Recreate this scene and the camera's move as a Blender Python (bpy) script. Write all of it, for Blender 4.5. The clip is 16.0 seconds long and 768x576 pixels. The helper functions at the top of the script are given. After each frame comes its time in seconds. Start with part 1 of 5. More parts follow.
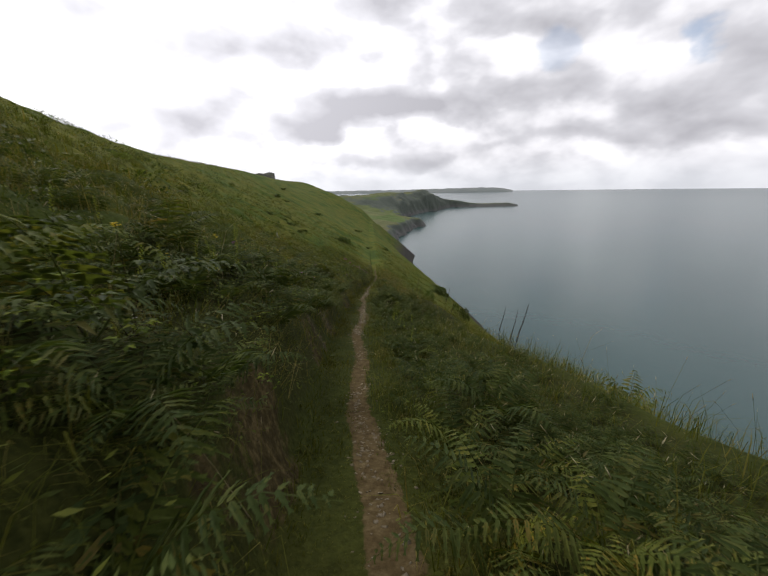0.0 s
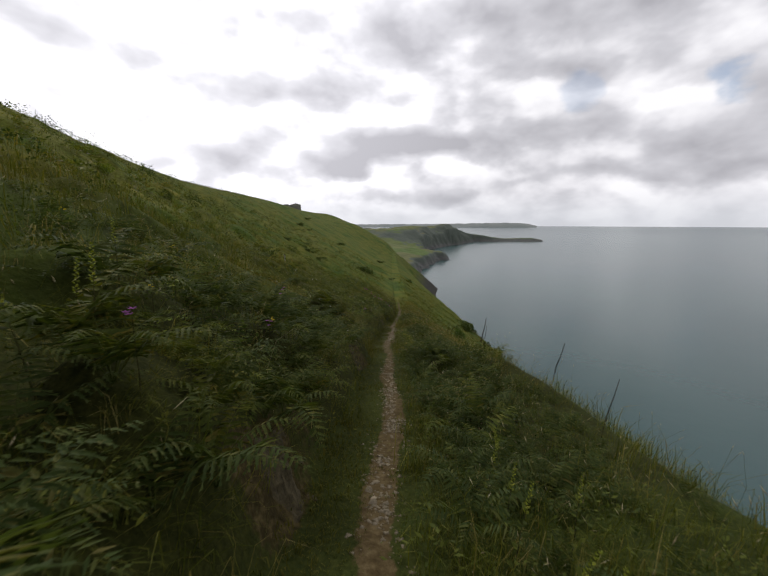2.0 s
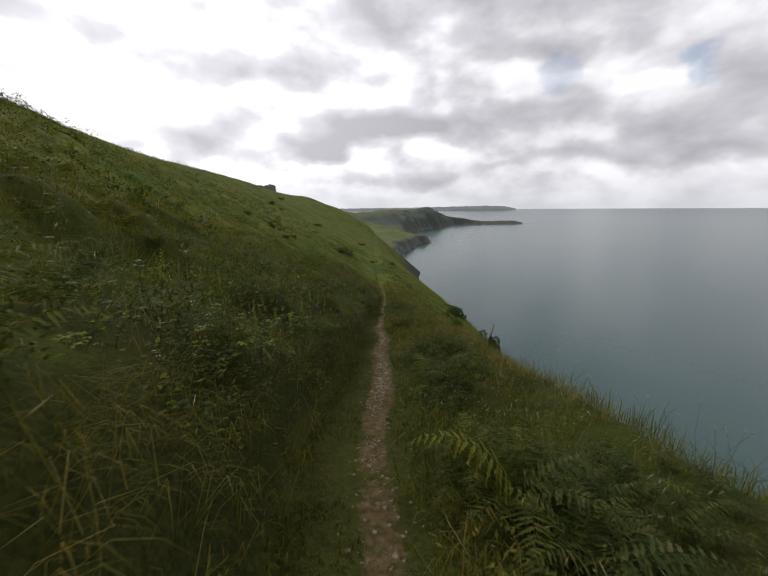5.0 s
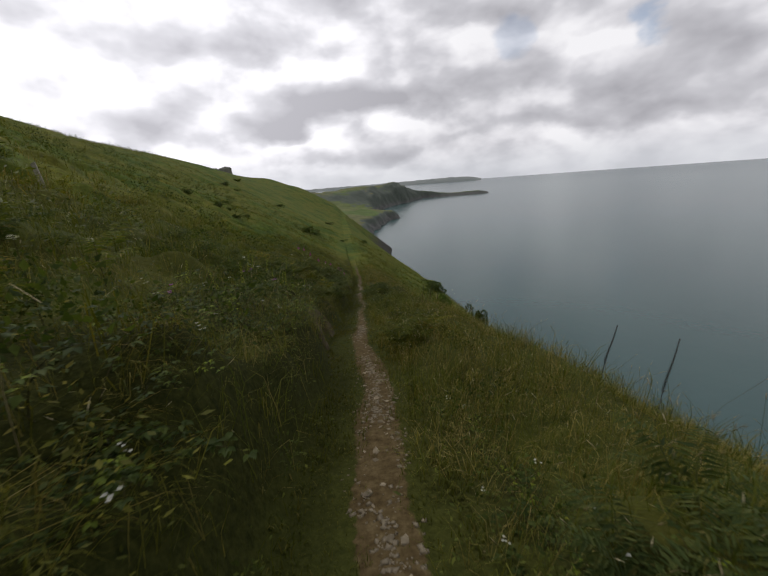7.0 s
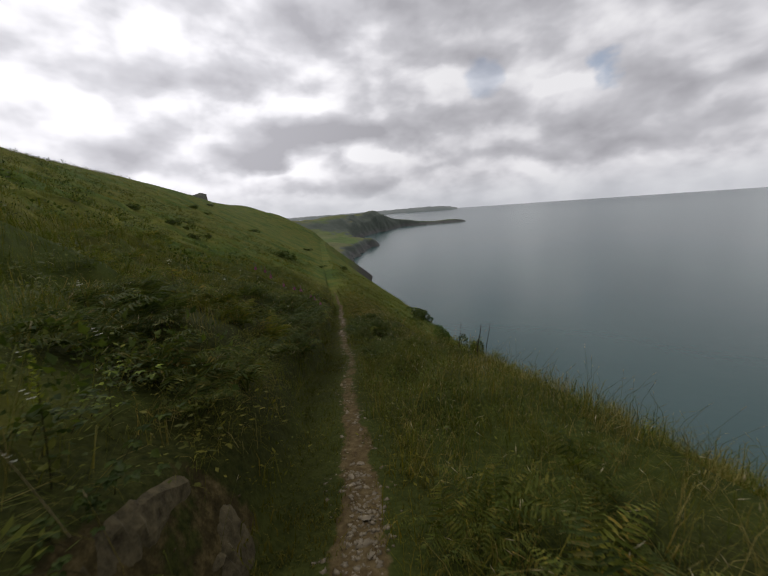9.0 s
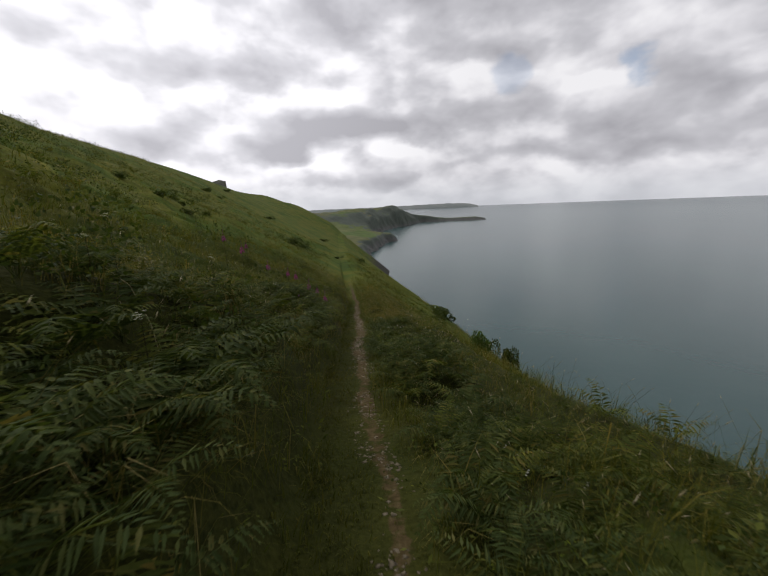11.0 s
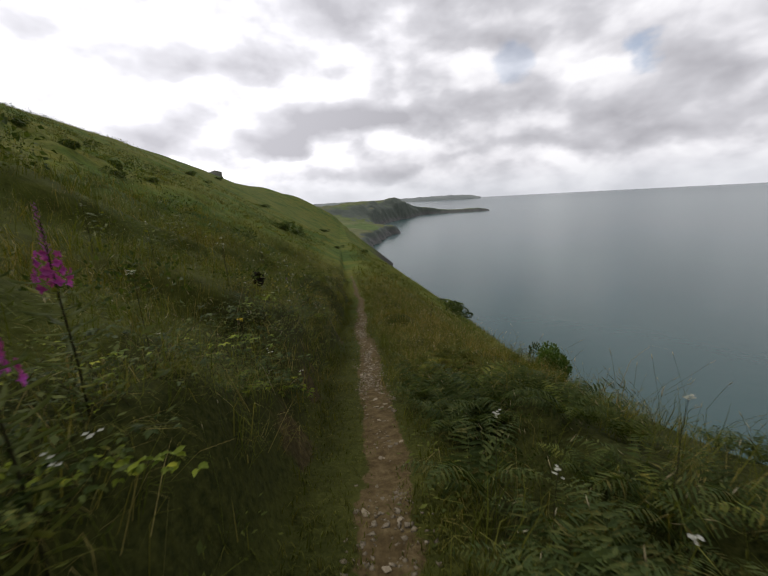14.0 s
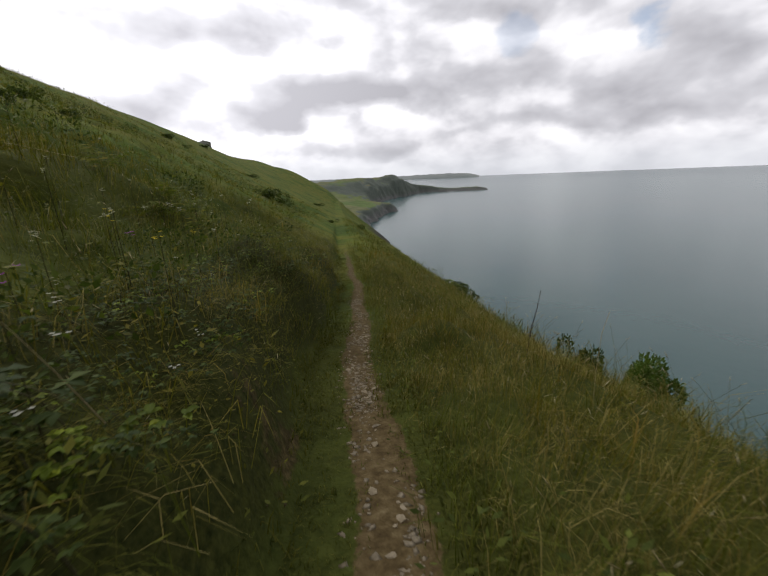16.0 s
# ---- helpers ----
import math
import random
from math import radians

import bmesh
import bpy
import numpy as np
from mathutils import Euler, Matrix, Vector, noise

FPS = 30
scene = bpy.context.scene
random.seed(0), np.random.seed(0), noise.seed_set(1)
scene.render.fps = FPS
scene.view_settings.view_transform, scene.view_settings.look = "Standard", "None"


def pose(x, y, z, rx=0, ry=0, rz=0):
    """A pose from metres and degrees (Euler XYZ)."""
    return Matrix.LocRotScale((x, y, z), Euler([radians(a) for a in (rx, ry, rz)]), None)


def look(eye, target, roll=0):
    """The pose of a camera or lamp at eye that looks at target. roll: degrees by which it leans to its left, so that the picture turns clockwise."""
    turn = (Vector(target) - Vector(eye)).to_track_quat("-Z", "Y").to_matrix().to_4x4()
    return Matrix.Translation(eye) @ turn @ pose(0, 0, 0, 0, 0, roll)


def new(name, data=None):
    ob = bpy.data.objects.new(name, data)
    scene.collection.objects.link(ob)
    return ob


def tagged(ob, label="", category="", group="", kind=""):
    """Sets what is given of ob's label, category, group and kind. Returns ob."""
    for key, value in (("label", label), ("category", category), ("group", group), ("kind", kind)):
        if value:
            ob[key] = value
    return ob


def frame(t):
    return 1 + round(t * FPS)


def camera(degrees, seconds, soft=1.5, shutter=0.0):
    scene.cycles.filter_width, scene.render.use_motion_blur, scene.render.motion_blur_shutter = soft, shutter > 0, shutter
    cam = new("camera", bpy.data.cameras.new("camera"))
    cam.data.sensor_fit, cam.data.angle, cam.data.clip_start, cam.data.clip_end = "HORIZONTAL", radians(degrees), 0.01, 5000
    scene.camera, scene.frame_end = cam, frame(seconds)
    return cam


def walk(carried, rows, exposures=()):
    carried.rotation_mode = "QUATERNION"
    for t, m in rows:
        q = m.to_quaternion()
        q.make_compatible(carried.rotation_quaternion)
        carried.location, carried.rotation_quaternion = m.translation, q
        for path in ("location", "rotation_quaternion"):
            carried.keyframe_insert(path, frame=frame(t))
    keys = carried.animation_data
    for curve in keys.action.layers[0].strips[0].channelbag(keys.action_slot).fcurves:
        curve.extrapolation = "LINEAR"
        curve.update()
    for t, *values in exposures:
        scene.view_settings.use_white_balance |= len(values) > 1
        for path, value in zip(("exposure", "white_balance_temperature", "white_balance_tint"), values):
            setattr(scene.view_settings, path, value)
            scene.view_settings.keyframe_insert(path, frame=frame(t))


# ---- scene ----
cam = camera(93.3, 16.0, soft=1.35, shutter=0.1)

# seconds, x, y, z, yaw to the left, pitch, lean
WAY = [
    (0, 0.000, 0.000, -0.000, -5.49, -15.22, -0.77),
    (0.5, 0.005, 1.500, -0.317, -11.31, -20.50, -0.37),
    (1, 0.020, 3.000, -0.636, -7.05, -18.58, -0.45),
    (1.5, 0.045, 4.500, -0.956, -2.92, -13.51, -0.95),
    (2, 0.079, 6.000, -1.278, -2.07, -10.11, 0.08),
    (2.5, 0.123, 7.500, -1.601, -4.62, -16.88, -0.56),
    (3, 0.174, 9.000, -1.926, -4.93, -14.16, -1.13),
    (3.5, 0.234, 10.500, -2.252, -4.48, -16.91, -3.01),
    (4, 0.302, 12.000, -2.580, -4.88, -15.82, -0.17),
    (6.5, 0.745, 19.500, -4.242, -6.86, -9.71, -2.45),
    (7, 0.852, 21.000, -4.579, -9.13, -16.07, -4.24),
    (7.5, 0.964, 22.500, -4.917, -12.91, -16.09, -0.33),
    (8, 1.081, 24.000, -5.257, -12.89, -14.20, -0.24),
    (8.5, 1.202, 25.500, -5.599, -12.22, -7.05, -1.83),
    (9, 1.328, 27.000, -5.942, -12.69, -11.98, -4.03),
    (11.5, 2.005, 34.500, -7.679, -9.53, -13.06, -1.62),
    (12, 2.147, 36.000, -8.031, -9.55, -13.95, -1.07),
    (12.5, 2.291, 37.500, -8.385, -12.86, -12.31, -0.12),
    (13, 2.436, 39.000, -8.740, -12.92, -19.85, -0.36),
    (13.5, 2.582, 40.500, -9.096, -11.99, -18.22, -0.32),
    (14, 2.729, 42.000, -9.454, -9.56, -13.60, -3.06),
    (14.5, 2.875, 43.500, -9.814, -10.70, -17.23, 0.39),
    (15, 3.021, 45.000, -10.175, -11.77, -12.22, -1.20),
    (15.5, 3.167, 46.500, -10.537, -14.12, -15.44, 2.06),
    (16, 3.311, 48.000, -10.902, -10.08, -16.94, -2.26),
]


def cam_pose(x, y, z, yaw, pitch, lean):
    a, b = radians(yaw), radians(pitch)
    ahead = Vector((-math.sin(a) * math.cos(b), math.cos(a) * math.cos(b), math.sin(b)))
    eye = Vector((x, y, z))
    return look(eye, eye + ahead, lean)


STOPS = [(0, 0.15), (0.5, 0.3), (1, 0.3), (1.5, 0.2), (2, 0.0), (2.5, 0.0), (3.5, -0.1), (4, 0.0), (6.5, -0.1), (7, -0.15), (8, -0.05), (8.5, -0.2), (9, -0.3), (11.5, -0.15), (12, -0.1), (12.5, -0.1), (13, -0.05), (14, 0.0), (14.5, 0.0), (15, 0.0), (15.5, 0.04), (16, 0.08)]
walk(cam, [(r[0], cam_pose(*r[1:])) for r in WAY], STOPS)

# ---------------------------------------------------------------- light
SUN_AZ, SUN_EL = radians(-38), radians(48)
SEA = -75.0

world = bpy.data.worlds.new("sky")
scene.world = world
world.use_nodes = True


class Nodes:
    """A short way to write node trees."""

    def __init__(self, tree):
        self.t = tree
        tree.nodes.clear()

    def add(self, kind, sets=(), **inputs):
        n = self.t.nodes.new(kind)
        for k, v in dict(sets).items():
            if k == "operation":
                n.operation = v
            elif k == "blend":
                n.data_type, n.blend_type = "RGBA", v
            elif k == "attr":
                n.attribute_name = v
            elif k == "dims":
                n.noise_dimensions = v
            elif k == "feature":
                n.feature = v
            elif k == "sky":
                n.sky_type = v
        for k, v in inputs.items():
            self.put(n, k, v)
        return n

    def put(self, n, key, v):
        s = n.inputs[int(key[1:])] if key[0] == "i" and key[1:].isdigit() else n.inputs[key.replace("_", " ")]
        if isinstance(v, bpy.types.NodeSocket):
            self.t.links.new(v, s)
        else:
            s.default_value = v

    def math(self, op, a, b=0.0, c=0.0):
        return self.add("ShaderNodeMath", {"operation": op}, i0=a, i1=b, i2=c).outputs[0]

    def vec(self, op, a, b=(0, 0, 0)):
        n = self.add("ShaderNodeVectorMath", {"operation": op}, i0=a, i1=b)
        return n.outputs[1] if op in ("DOT_PRODUCT", "LENGTH", "DISTANCE") else n.outputs[0]

    def mix(self, fac, a, b, blend="MIX"):
        return self.add("ShaderNodeMix", {"blend": blend}, i0=fac, i6=a, i7=b).outputs[2]

    def noise(self, co, scale, detail=4.0, rough=0.55, distortion=0.0):
        n = self.add("ShaderNodeTexNoise", {}, Vector=co, Scale=scale, Detail=detail, Roughness=rough, Distortion=distortion)
        return n.outputs[0]

    def ramp(self, fac, stops, smooth=False):
        n = self.add("ShaderNodeValToRGB", {}, Fac=fac)
        r = n.color_ramp
        r.interpolation = "EASE" if smooth else "LINEAR"
        while len(r.elements) < len(stops):
            r.elements.new(0.5)
        for e, (at, col) in zip(r.elements, stops):
            e.position = at
            e.color = (*col, 1) if len(col) == 3 else col
        return n.outputs[0]

    def step(self, v, lo, hi):
        n = self.add("ShaderNodeMapRange", {}, i0=v, i1=lo, i2=hi, i3=0.0, i4=1.0)
        n.interpolation_type = "SMOOTHSTEP"
        return n.outputs[0]


def way(az, el):
    a, e = radians(az), radians(el)
    return (math.sin(a) * math.cos(e), math.cos(a) * math.cos(e), math.sin(e))


# darker (+) and whiter (-) masses in the cloud: azimuth, height, half widths in degrees, strength
CLOUDS = [
    (16, 25.5, 16, 4.2, 0.8), (3, 25, 7, 4.0, 0.4), (31, 25.5, 7, 3.0, 0.4), (-7.5, 17.6, 8, 2.6, 0.95), (-7, 8.0, 7, 2.4, 0.95), (0, 10.7, 7, 2.6, 1.0), (8.5, 12.6, 6, 2.2, 0.85),
    (16.5, 11.6, 5, 2.6, 0.75), (25.4, 11.6, 5, 3.0, 0.5), (33, 6.4, 9, 1.5, 0.85), (42, 8.6, 6, 2.6, 0.7), (-20.3, 9.0, 4.0, 2.6, 0.7), (-21.2, 15.9, 3.6, 2.0, 0.4),
    (2.5, 4.0, 7, 1.2, 0.65), (12.6, 3.6, 5, 1.0, 0.6), (50, 13, 5, 4, 0.45), (51, 5.5, 9, 1.3, 0.45), (27, 20, 8, 1.6, 0.35), (60, 20, 12, 7, 0.3), (-13, 12.5, 4, 2, 0.2),
    (7, 15.4, 3.0, 1.0, -0.6), (-4, 13.9, 6, 1.1, -0.5), (-10, 10.6, 4, 1.2, -0.5), (14.5, 8.2, 4, 0.9, -0.7), (38, 13.8, 4.5, 1.2, -0.6), (23.5, 17.4, 5, 1.4, -0.5), (-1, 6.2, 5, 0.8, -0.5), (21, 7.0, 4, 0.8, -0.4), (28, 14.5, 3.5, 1.0, -0.4),
]


def build_sky():
    n = Nodes(world.node_tree)
    d = n.add("ShaderNodeTexCoord").outputs["Generated"]
    xyz = n.add("ShaderNodeSeparateXYZ", {}, i0=d)
    up = n.math("MAXIMUM", xyz.outputs[2], 0.0)
    sky = n.add("ShaderNodeTexSky", {"sky": "NISHITA"})
    sky.sun_disc, sky.sun_elevation, sky.sun_rotation = False, SUN_EL, SUN_AZ
    blue = n.mix(1.0, sky.outputs[0], (0.13, 0.13, 0.13, 1), "MULTIPLY")
    q = n.vec("MULTIPLY", d, (1.0, 1.0, 1.7))
    q = n.vec("ADD", q, n.vec("MULTIPLY", n.add("ShaderNodeTexNoise", {}, Vector=q, Scale=5.0, Detail=2.0).outputs[1], (0.05, 0.05, 0.05)))
    big = n.noise(q, 3.2, 3.0, 0.5)
    fine = n.noise(q, 7.5, 5.0, 0.48)
    above = n.noise(n.vec("ADD", q, (0.02, -0.01, 0.06)), 9.0, 3.0, 0.5)
    under = n.math("SUBTRACT", above, n.noise(q, 9.0, 3.0, 0.5))
    ragged = n.math("SUBTRACT", fine, 0.5)
    wob = n.math("SUBTRACT", n.noise(q, 4.5, 4.0, 0.5), 0.5)
    az = n.math("ADD", n.math("MULTIPLY", n.math("ARCTAN2", xyz.outputs[0], xyz.outputs[1]), 57.2958), n.math("MULTIPLY", wob, 9.0))
    el = n.math("ADD", n.math("MULTIPLY", n.math("ARCSINE", xyz.outputs[2]), 57.2958), n.math("MULTIPLY", n.math("ADD", ragged, n.math("MULTIPLY", wob, 0.6)), 5.0))
    mass = None
    for a, e, wa, we, k in CLOUDS:
        da = n.math("MULTIPLY_ADD", az, 1 / wa, -a / wa)
        de = n.math("MULTIPLY_ADD", el, 1 / we, -e / we)
        g = n.math("POWER", 2.718, n.math("MULTIPLY", n.math("MULTIPLY_ADD", da, da, n.math("MULTIPLY", de, de)), -1.0))
        mass = n.math("MULTIPLY", g, k) if mass is None else n.math("MULTIPLY_ADD", g, k, mass)
    grey = n.math("ADD", n.math("MULTIPLY", n.math("SUBTRACT", big, 0.46), 0.5), n.math("MULTIPLY", ragged, 0.85))
    grey = n.math("ADD", grey, n.math("MULTIPLY", under, 0.9))
    puff = n.add("ShaderNodeTexVoronoi", {}, Vector=n.vec("ADD", q, n.vec("MULTIPLY", n.add("ShaderNodeTexNoise", {}, Vector=q, Scale=9.0, Detail=3.0).outputs[1], (0.06, 0.06, 0.06))), Scale=8.0)
    puff.feature = "SMOOTH_F1"
    puff.inputs["Smoothness"].default_value = 0.7
    grey = n.math("ADD", grey, n.math("MULTIPLY", n.math("SUBTRACT", puff.outputs["Distance"], 0.42), 0.5))
    grey = n.math("ADD", n.math("MULTIPLY", mass, 0.62), n.math("ADD", grey, 0.255))
    shade = n.ramp(grey, [(0.08, (0.95, 0.94, 0.97)), (0.28, (0.80, 0.79, 0.83)), (0.52, (0.60, 0.595, 0.635)), (0.95, (0.42, 0.415, 0.45))])
    # the hidden sun brightens the cloud round it
    near_sun = n.vec("DOT_PRODUCT", d, way(-30, 26))
    glow = n.step(near_sun, 0.60, 1.0)
    # added dimming of the unseen sky overhead and behind, which darkens the ground
    ahead = n.add("ShaderNodeMapRange", {}, i0=n.vec("DOT_PRODUCT", d, way(20, 8)), i1=-0.3, i2=0.62, i3=0.34, i4=1.06).outputs[0]
    k = n.math("ADD", n.math("MULTIPLY", glow, 0.46), ahead)
    shade = n.mix(1.0, shade, n.add("ShaderNodeCombineXYZ", {}, i0=k, i1=k, i2=k).outputs[0], "MULTIPLY")
    # broken cloud with a little blue to seaward
    torn = n.math("MULTIPLY", n.math("ADD", ragged, wob), 0.009)
    gap = n.math("ADD", n.vec("DOT_PRODUCT", d, way(43.4, 15.2)), torn)
    gap2 = n.math("ADD", n.vec("DOT_PRODUCT", d, way(28.9, 17.3)), torn)
    hole = n.math("MAXIMUM", n.step(gap, 0.9996, 1.0012), n.math("MULTIPLY", n.step(gap2, 0.9997, 1.0012), 0.5))
    cloud = n.mix(n.math("MULTIPLY", hole, 0.55), shade, blue)
    haze = n.step(up, 0.09, 0.0)
    cloud = n.mix(n.math("MULTIPLY", haze, 0.65), cloud, (0.66, 0.68, 0.73, 1))
    bg = n.add("ShaderNodeBackground", {}, Color=cloud, Strength=1.0)
    out = n.add("ShaderNodeOutputWorld")
    n.t.links.new(bg.outputs[0], out.inputs[0])


build_sky()

sun = new("sun", bpy.data.lights.new("sun", "SUN"))
sun.data.energy, sun.data.angle, sun.data.color = 1.05, radians(14), (1.0, 0.95, 0.87)
sun.matrix_world = look((0, 0, 0), -Vector((math.sin(SUN_AZ) * math.cos(SUN_EL), math.cos(SUN_AZ) * math.cos(SUN_EL), math.sin(SUN_EL))))

# ---------------------------------------------------------------- lie of the land


def ease(v, a, b):
    t = np.clip((v - a) / (b - a), 0, 1)
    return t * t * (3 - 2 * t)


def track_x(y):
    """Where the trodden line runs across the slope."""
    y = np.asarray(y, float)
    q = np.clip(y, -30, 60) / 3
    return 0.06 + 0.020844 * q * q - 0.000494 * q**3 + np.where(y > 60, 0.055 * (y - 60), 0) + 9 * ease(y, 270, 420) + (0.06 * np.sin(y * 0.55 + 1) + 0.05 * np.sin(y * 1.3)) * ease(y, 78, 58)


_ys = np.arange(-60, 900, 0.5)
_slope = -0.213 - 0.02 * ease(_ys, 10, 40) + 0.115 * ease(_ys, 44, 62) + 0.06 * ease(_ys, 62, 110)
_zs = np.concatenate([[0], np.cumsum(_slope[:-1] * 0.5)])
_zs = _zs - np.interp(0, _ys, _zs) - 1.62


def track_z(y):
    return np.interp(y, _ys, _zs)


_rng = np.random.RandomState(5)
_lat = _rng.rand(64, 64)


def rough(x, y, scale):
    """Smooth noise from 0 to 1."""
    a, b = np.asarray(x, float) / scale + 1000.3, np.asarray(y, float) / scale + 1000.7
    i, j = np.floor(a).astype(int), np.floor(b).astype(int)
    fx, fy = a - i, b - j
    fx, fy = fx * fx * (3 - 2 * fx), fy * fy * (3 - 2 * fy)
    g = lambda m, k: _lat[m % 64, k % 64]
    return (g(i, j) * (1 - fx) + g(i + 1, j) * fx) * (1 - fy) + (g(i, j + 1) * (1 - fx) + g(i + 1, j + 1) * fx) * fy


def bare_half(y):
    """Half the width of the trodden line."""
    w = np.interp(y, [0, 5, 8, 12, 17, 20, 25, 28, 34, 38, 43, 47, 52, 60, 110], [0.17, 0.11, 0.10, 0.13, 0.12, 0.16, 0.20, 0.13, 0.07, 0.08, 0.18, 0.17, 0.19, 0.14, 0.16])
    return 0.84 * w + 0.08 * (rough(y, 2.0, 1.1) - 0.5)


def scars(y):
    """Where the cut bank shows bare earth or rock."""
    w = 0 * np.asarray(y, float)
    for a, c in ((1.4, 2.9), (5.3, 6.9), (7.9, 9.3), (12.4, 14.8), (26.4, 29.4), (44.0, 44.9), (45.7, 47.0), (49.7, 50.5)):
        w = np.maximum(w, ease(y, a - 0.4, a + 0.4) * ease(y, c + 0.4, c - 0.4))
    return w * ease(rough(y, 7.0, 0.9), 0.1, 0.5)


def bank_foot(y):
    """How far to the left of the trodden line the earth bank starts."""
    return 0.56 + 0.16 * (rough(y, 3.0, 2.2) - 0.5) * ease(y, 85, 60)


def bank_rise(y):
    return 0.78 + 0.4 * (rough(y, 9.0, 3.1) - 0.5) * ease(y, 100, 70)


def ground(x, y):
    x, y = np.asarray(x, float), np.asarray(y, float)
    u = x - track_x(y)
    z0 = track_z(y)
    left = np.maximum(-u - bank_foot(y), 0)
    near = ease(y, 130, 70)
    steep = 0.57
    up_hill = bank_rise(y) * near * ease(left, 0, 0.42) + steep * np.maximum(left - 0.22, 0)
    right = np.maximum(u - 0.3, 0)
    edge = 2.45 + 0.35 * ease(y, 15, 9) - 0.55 * ease(y, 44, 49) + 0.4 * (rough(y, 4.0, 4.0) - 0.5) * ease(y, 130, 80)
    down = 0.04 * np.minimum(right, edge) + 0.72 * np.maximum(right - edge, 0) + 0.22 * np.maximum(right - 26, 0)
    z = z0 + np.where(u < 0, up_hill, -down)
    away = ease(np.abs(u), 0.6, 5.0)
    z = z + away * (0.5 * (rough(x, y, 2.3) - 0.5) * ease(y, 130, 70) + 1.1 * (rough(x + 40, y, 7.0) - 0.5) * ease(y, 260, 130))
    # bracken knolls on the seaward side
    z = z + 0.42 * np.exp(-(((u - 2.3) / 0.9) ** 2) - ((y - 13.8) / 1.7) ** 2) + 0.25 * np.exp(-(((u - 2.2) / 0.8) ** 2) - ((y - 43.2) / 1.6) ** 2)
    z = z + 0.05 * (rough(x, y, 0.45) - 0.5) * ease(y, 75, 58) * ease(np.abs(u), 12, 5) + ease(np.abs(u), 20, 60) * 5 * (rough(x, y + 9, 38.0) - 0.5)
    # hummocks under the ferns and brambles
    z = z + ease(np.abs(u + 0.1), 0.55, 1.15) * ease(u, 1.9, 1.3) * ease(y, 95, 60) * (0.42 * ease(rough(x + 3, y + 5, 1.15), 0.42, 0.8) - 0.12)
    # broken earth and stone on the face of the cut bank
    face = ease(left, 0.0, 0.15) * ease(left, 0.8, 0.45) * near
    z = z + face * (0.22 * (rough(x * 1.6, y, 0.36) - 0.5) + 0.07 * (rough(x, y + 3, 0.25) - 0.5))
    # the top of the hill levels off
    top = 10.3 + 1.6 * (rough(x, y, 45.0) - 0.5)
    k = 2.5
    z = -k * np.log(np.exp(-np.clip(z, -200, 60) / k) + np.exp(-(top + 0.02 * (z - top).clip(0, 400)) / k))
    # the spur is rounded above and steep towards the water
    spur = np.exp(-((y - 345) / 75) ** 2)
    z = z + spur * 8.5 * ease(x, -45, -5) * ease(x, 34, 12) - 16 * np.exp(-((y - 315) / 95) ** 2) * ease(x, 22, 50)
    # the spur ends and drops to the sea
    z = z - 0.9 * np.maximum(y - 440 + 0.35 * x, 0) * ease(y, 400, 470)
    return np.maximum(z, SEA - 6)


# ---------------------------------------------------------------- materials


def material(name):
    m = bpy.data.materials.new(name)
    m.use_nodes = True
    n = Nodes(m.node_tree)
    out = n.add("ShaderNodeOutputMaterial")
    b = n.add("ShaderNodeBsdfPrincipled")
    n.t.links.new(b.outputs[0], out.inputs[0])
    return m, n, b


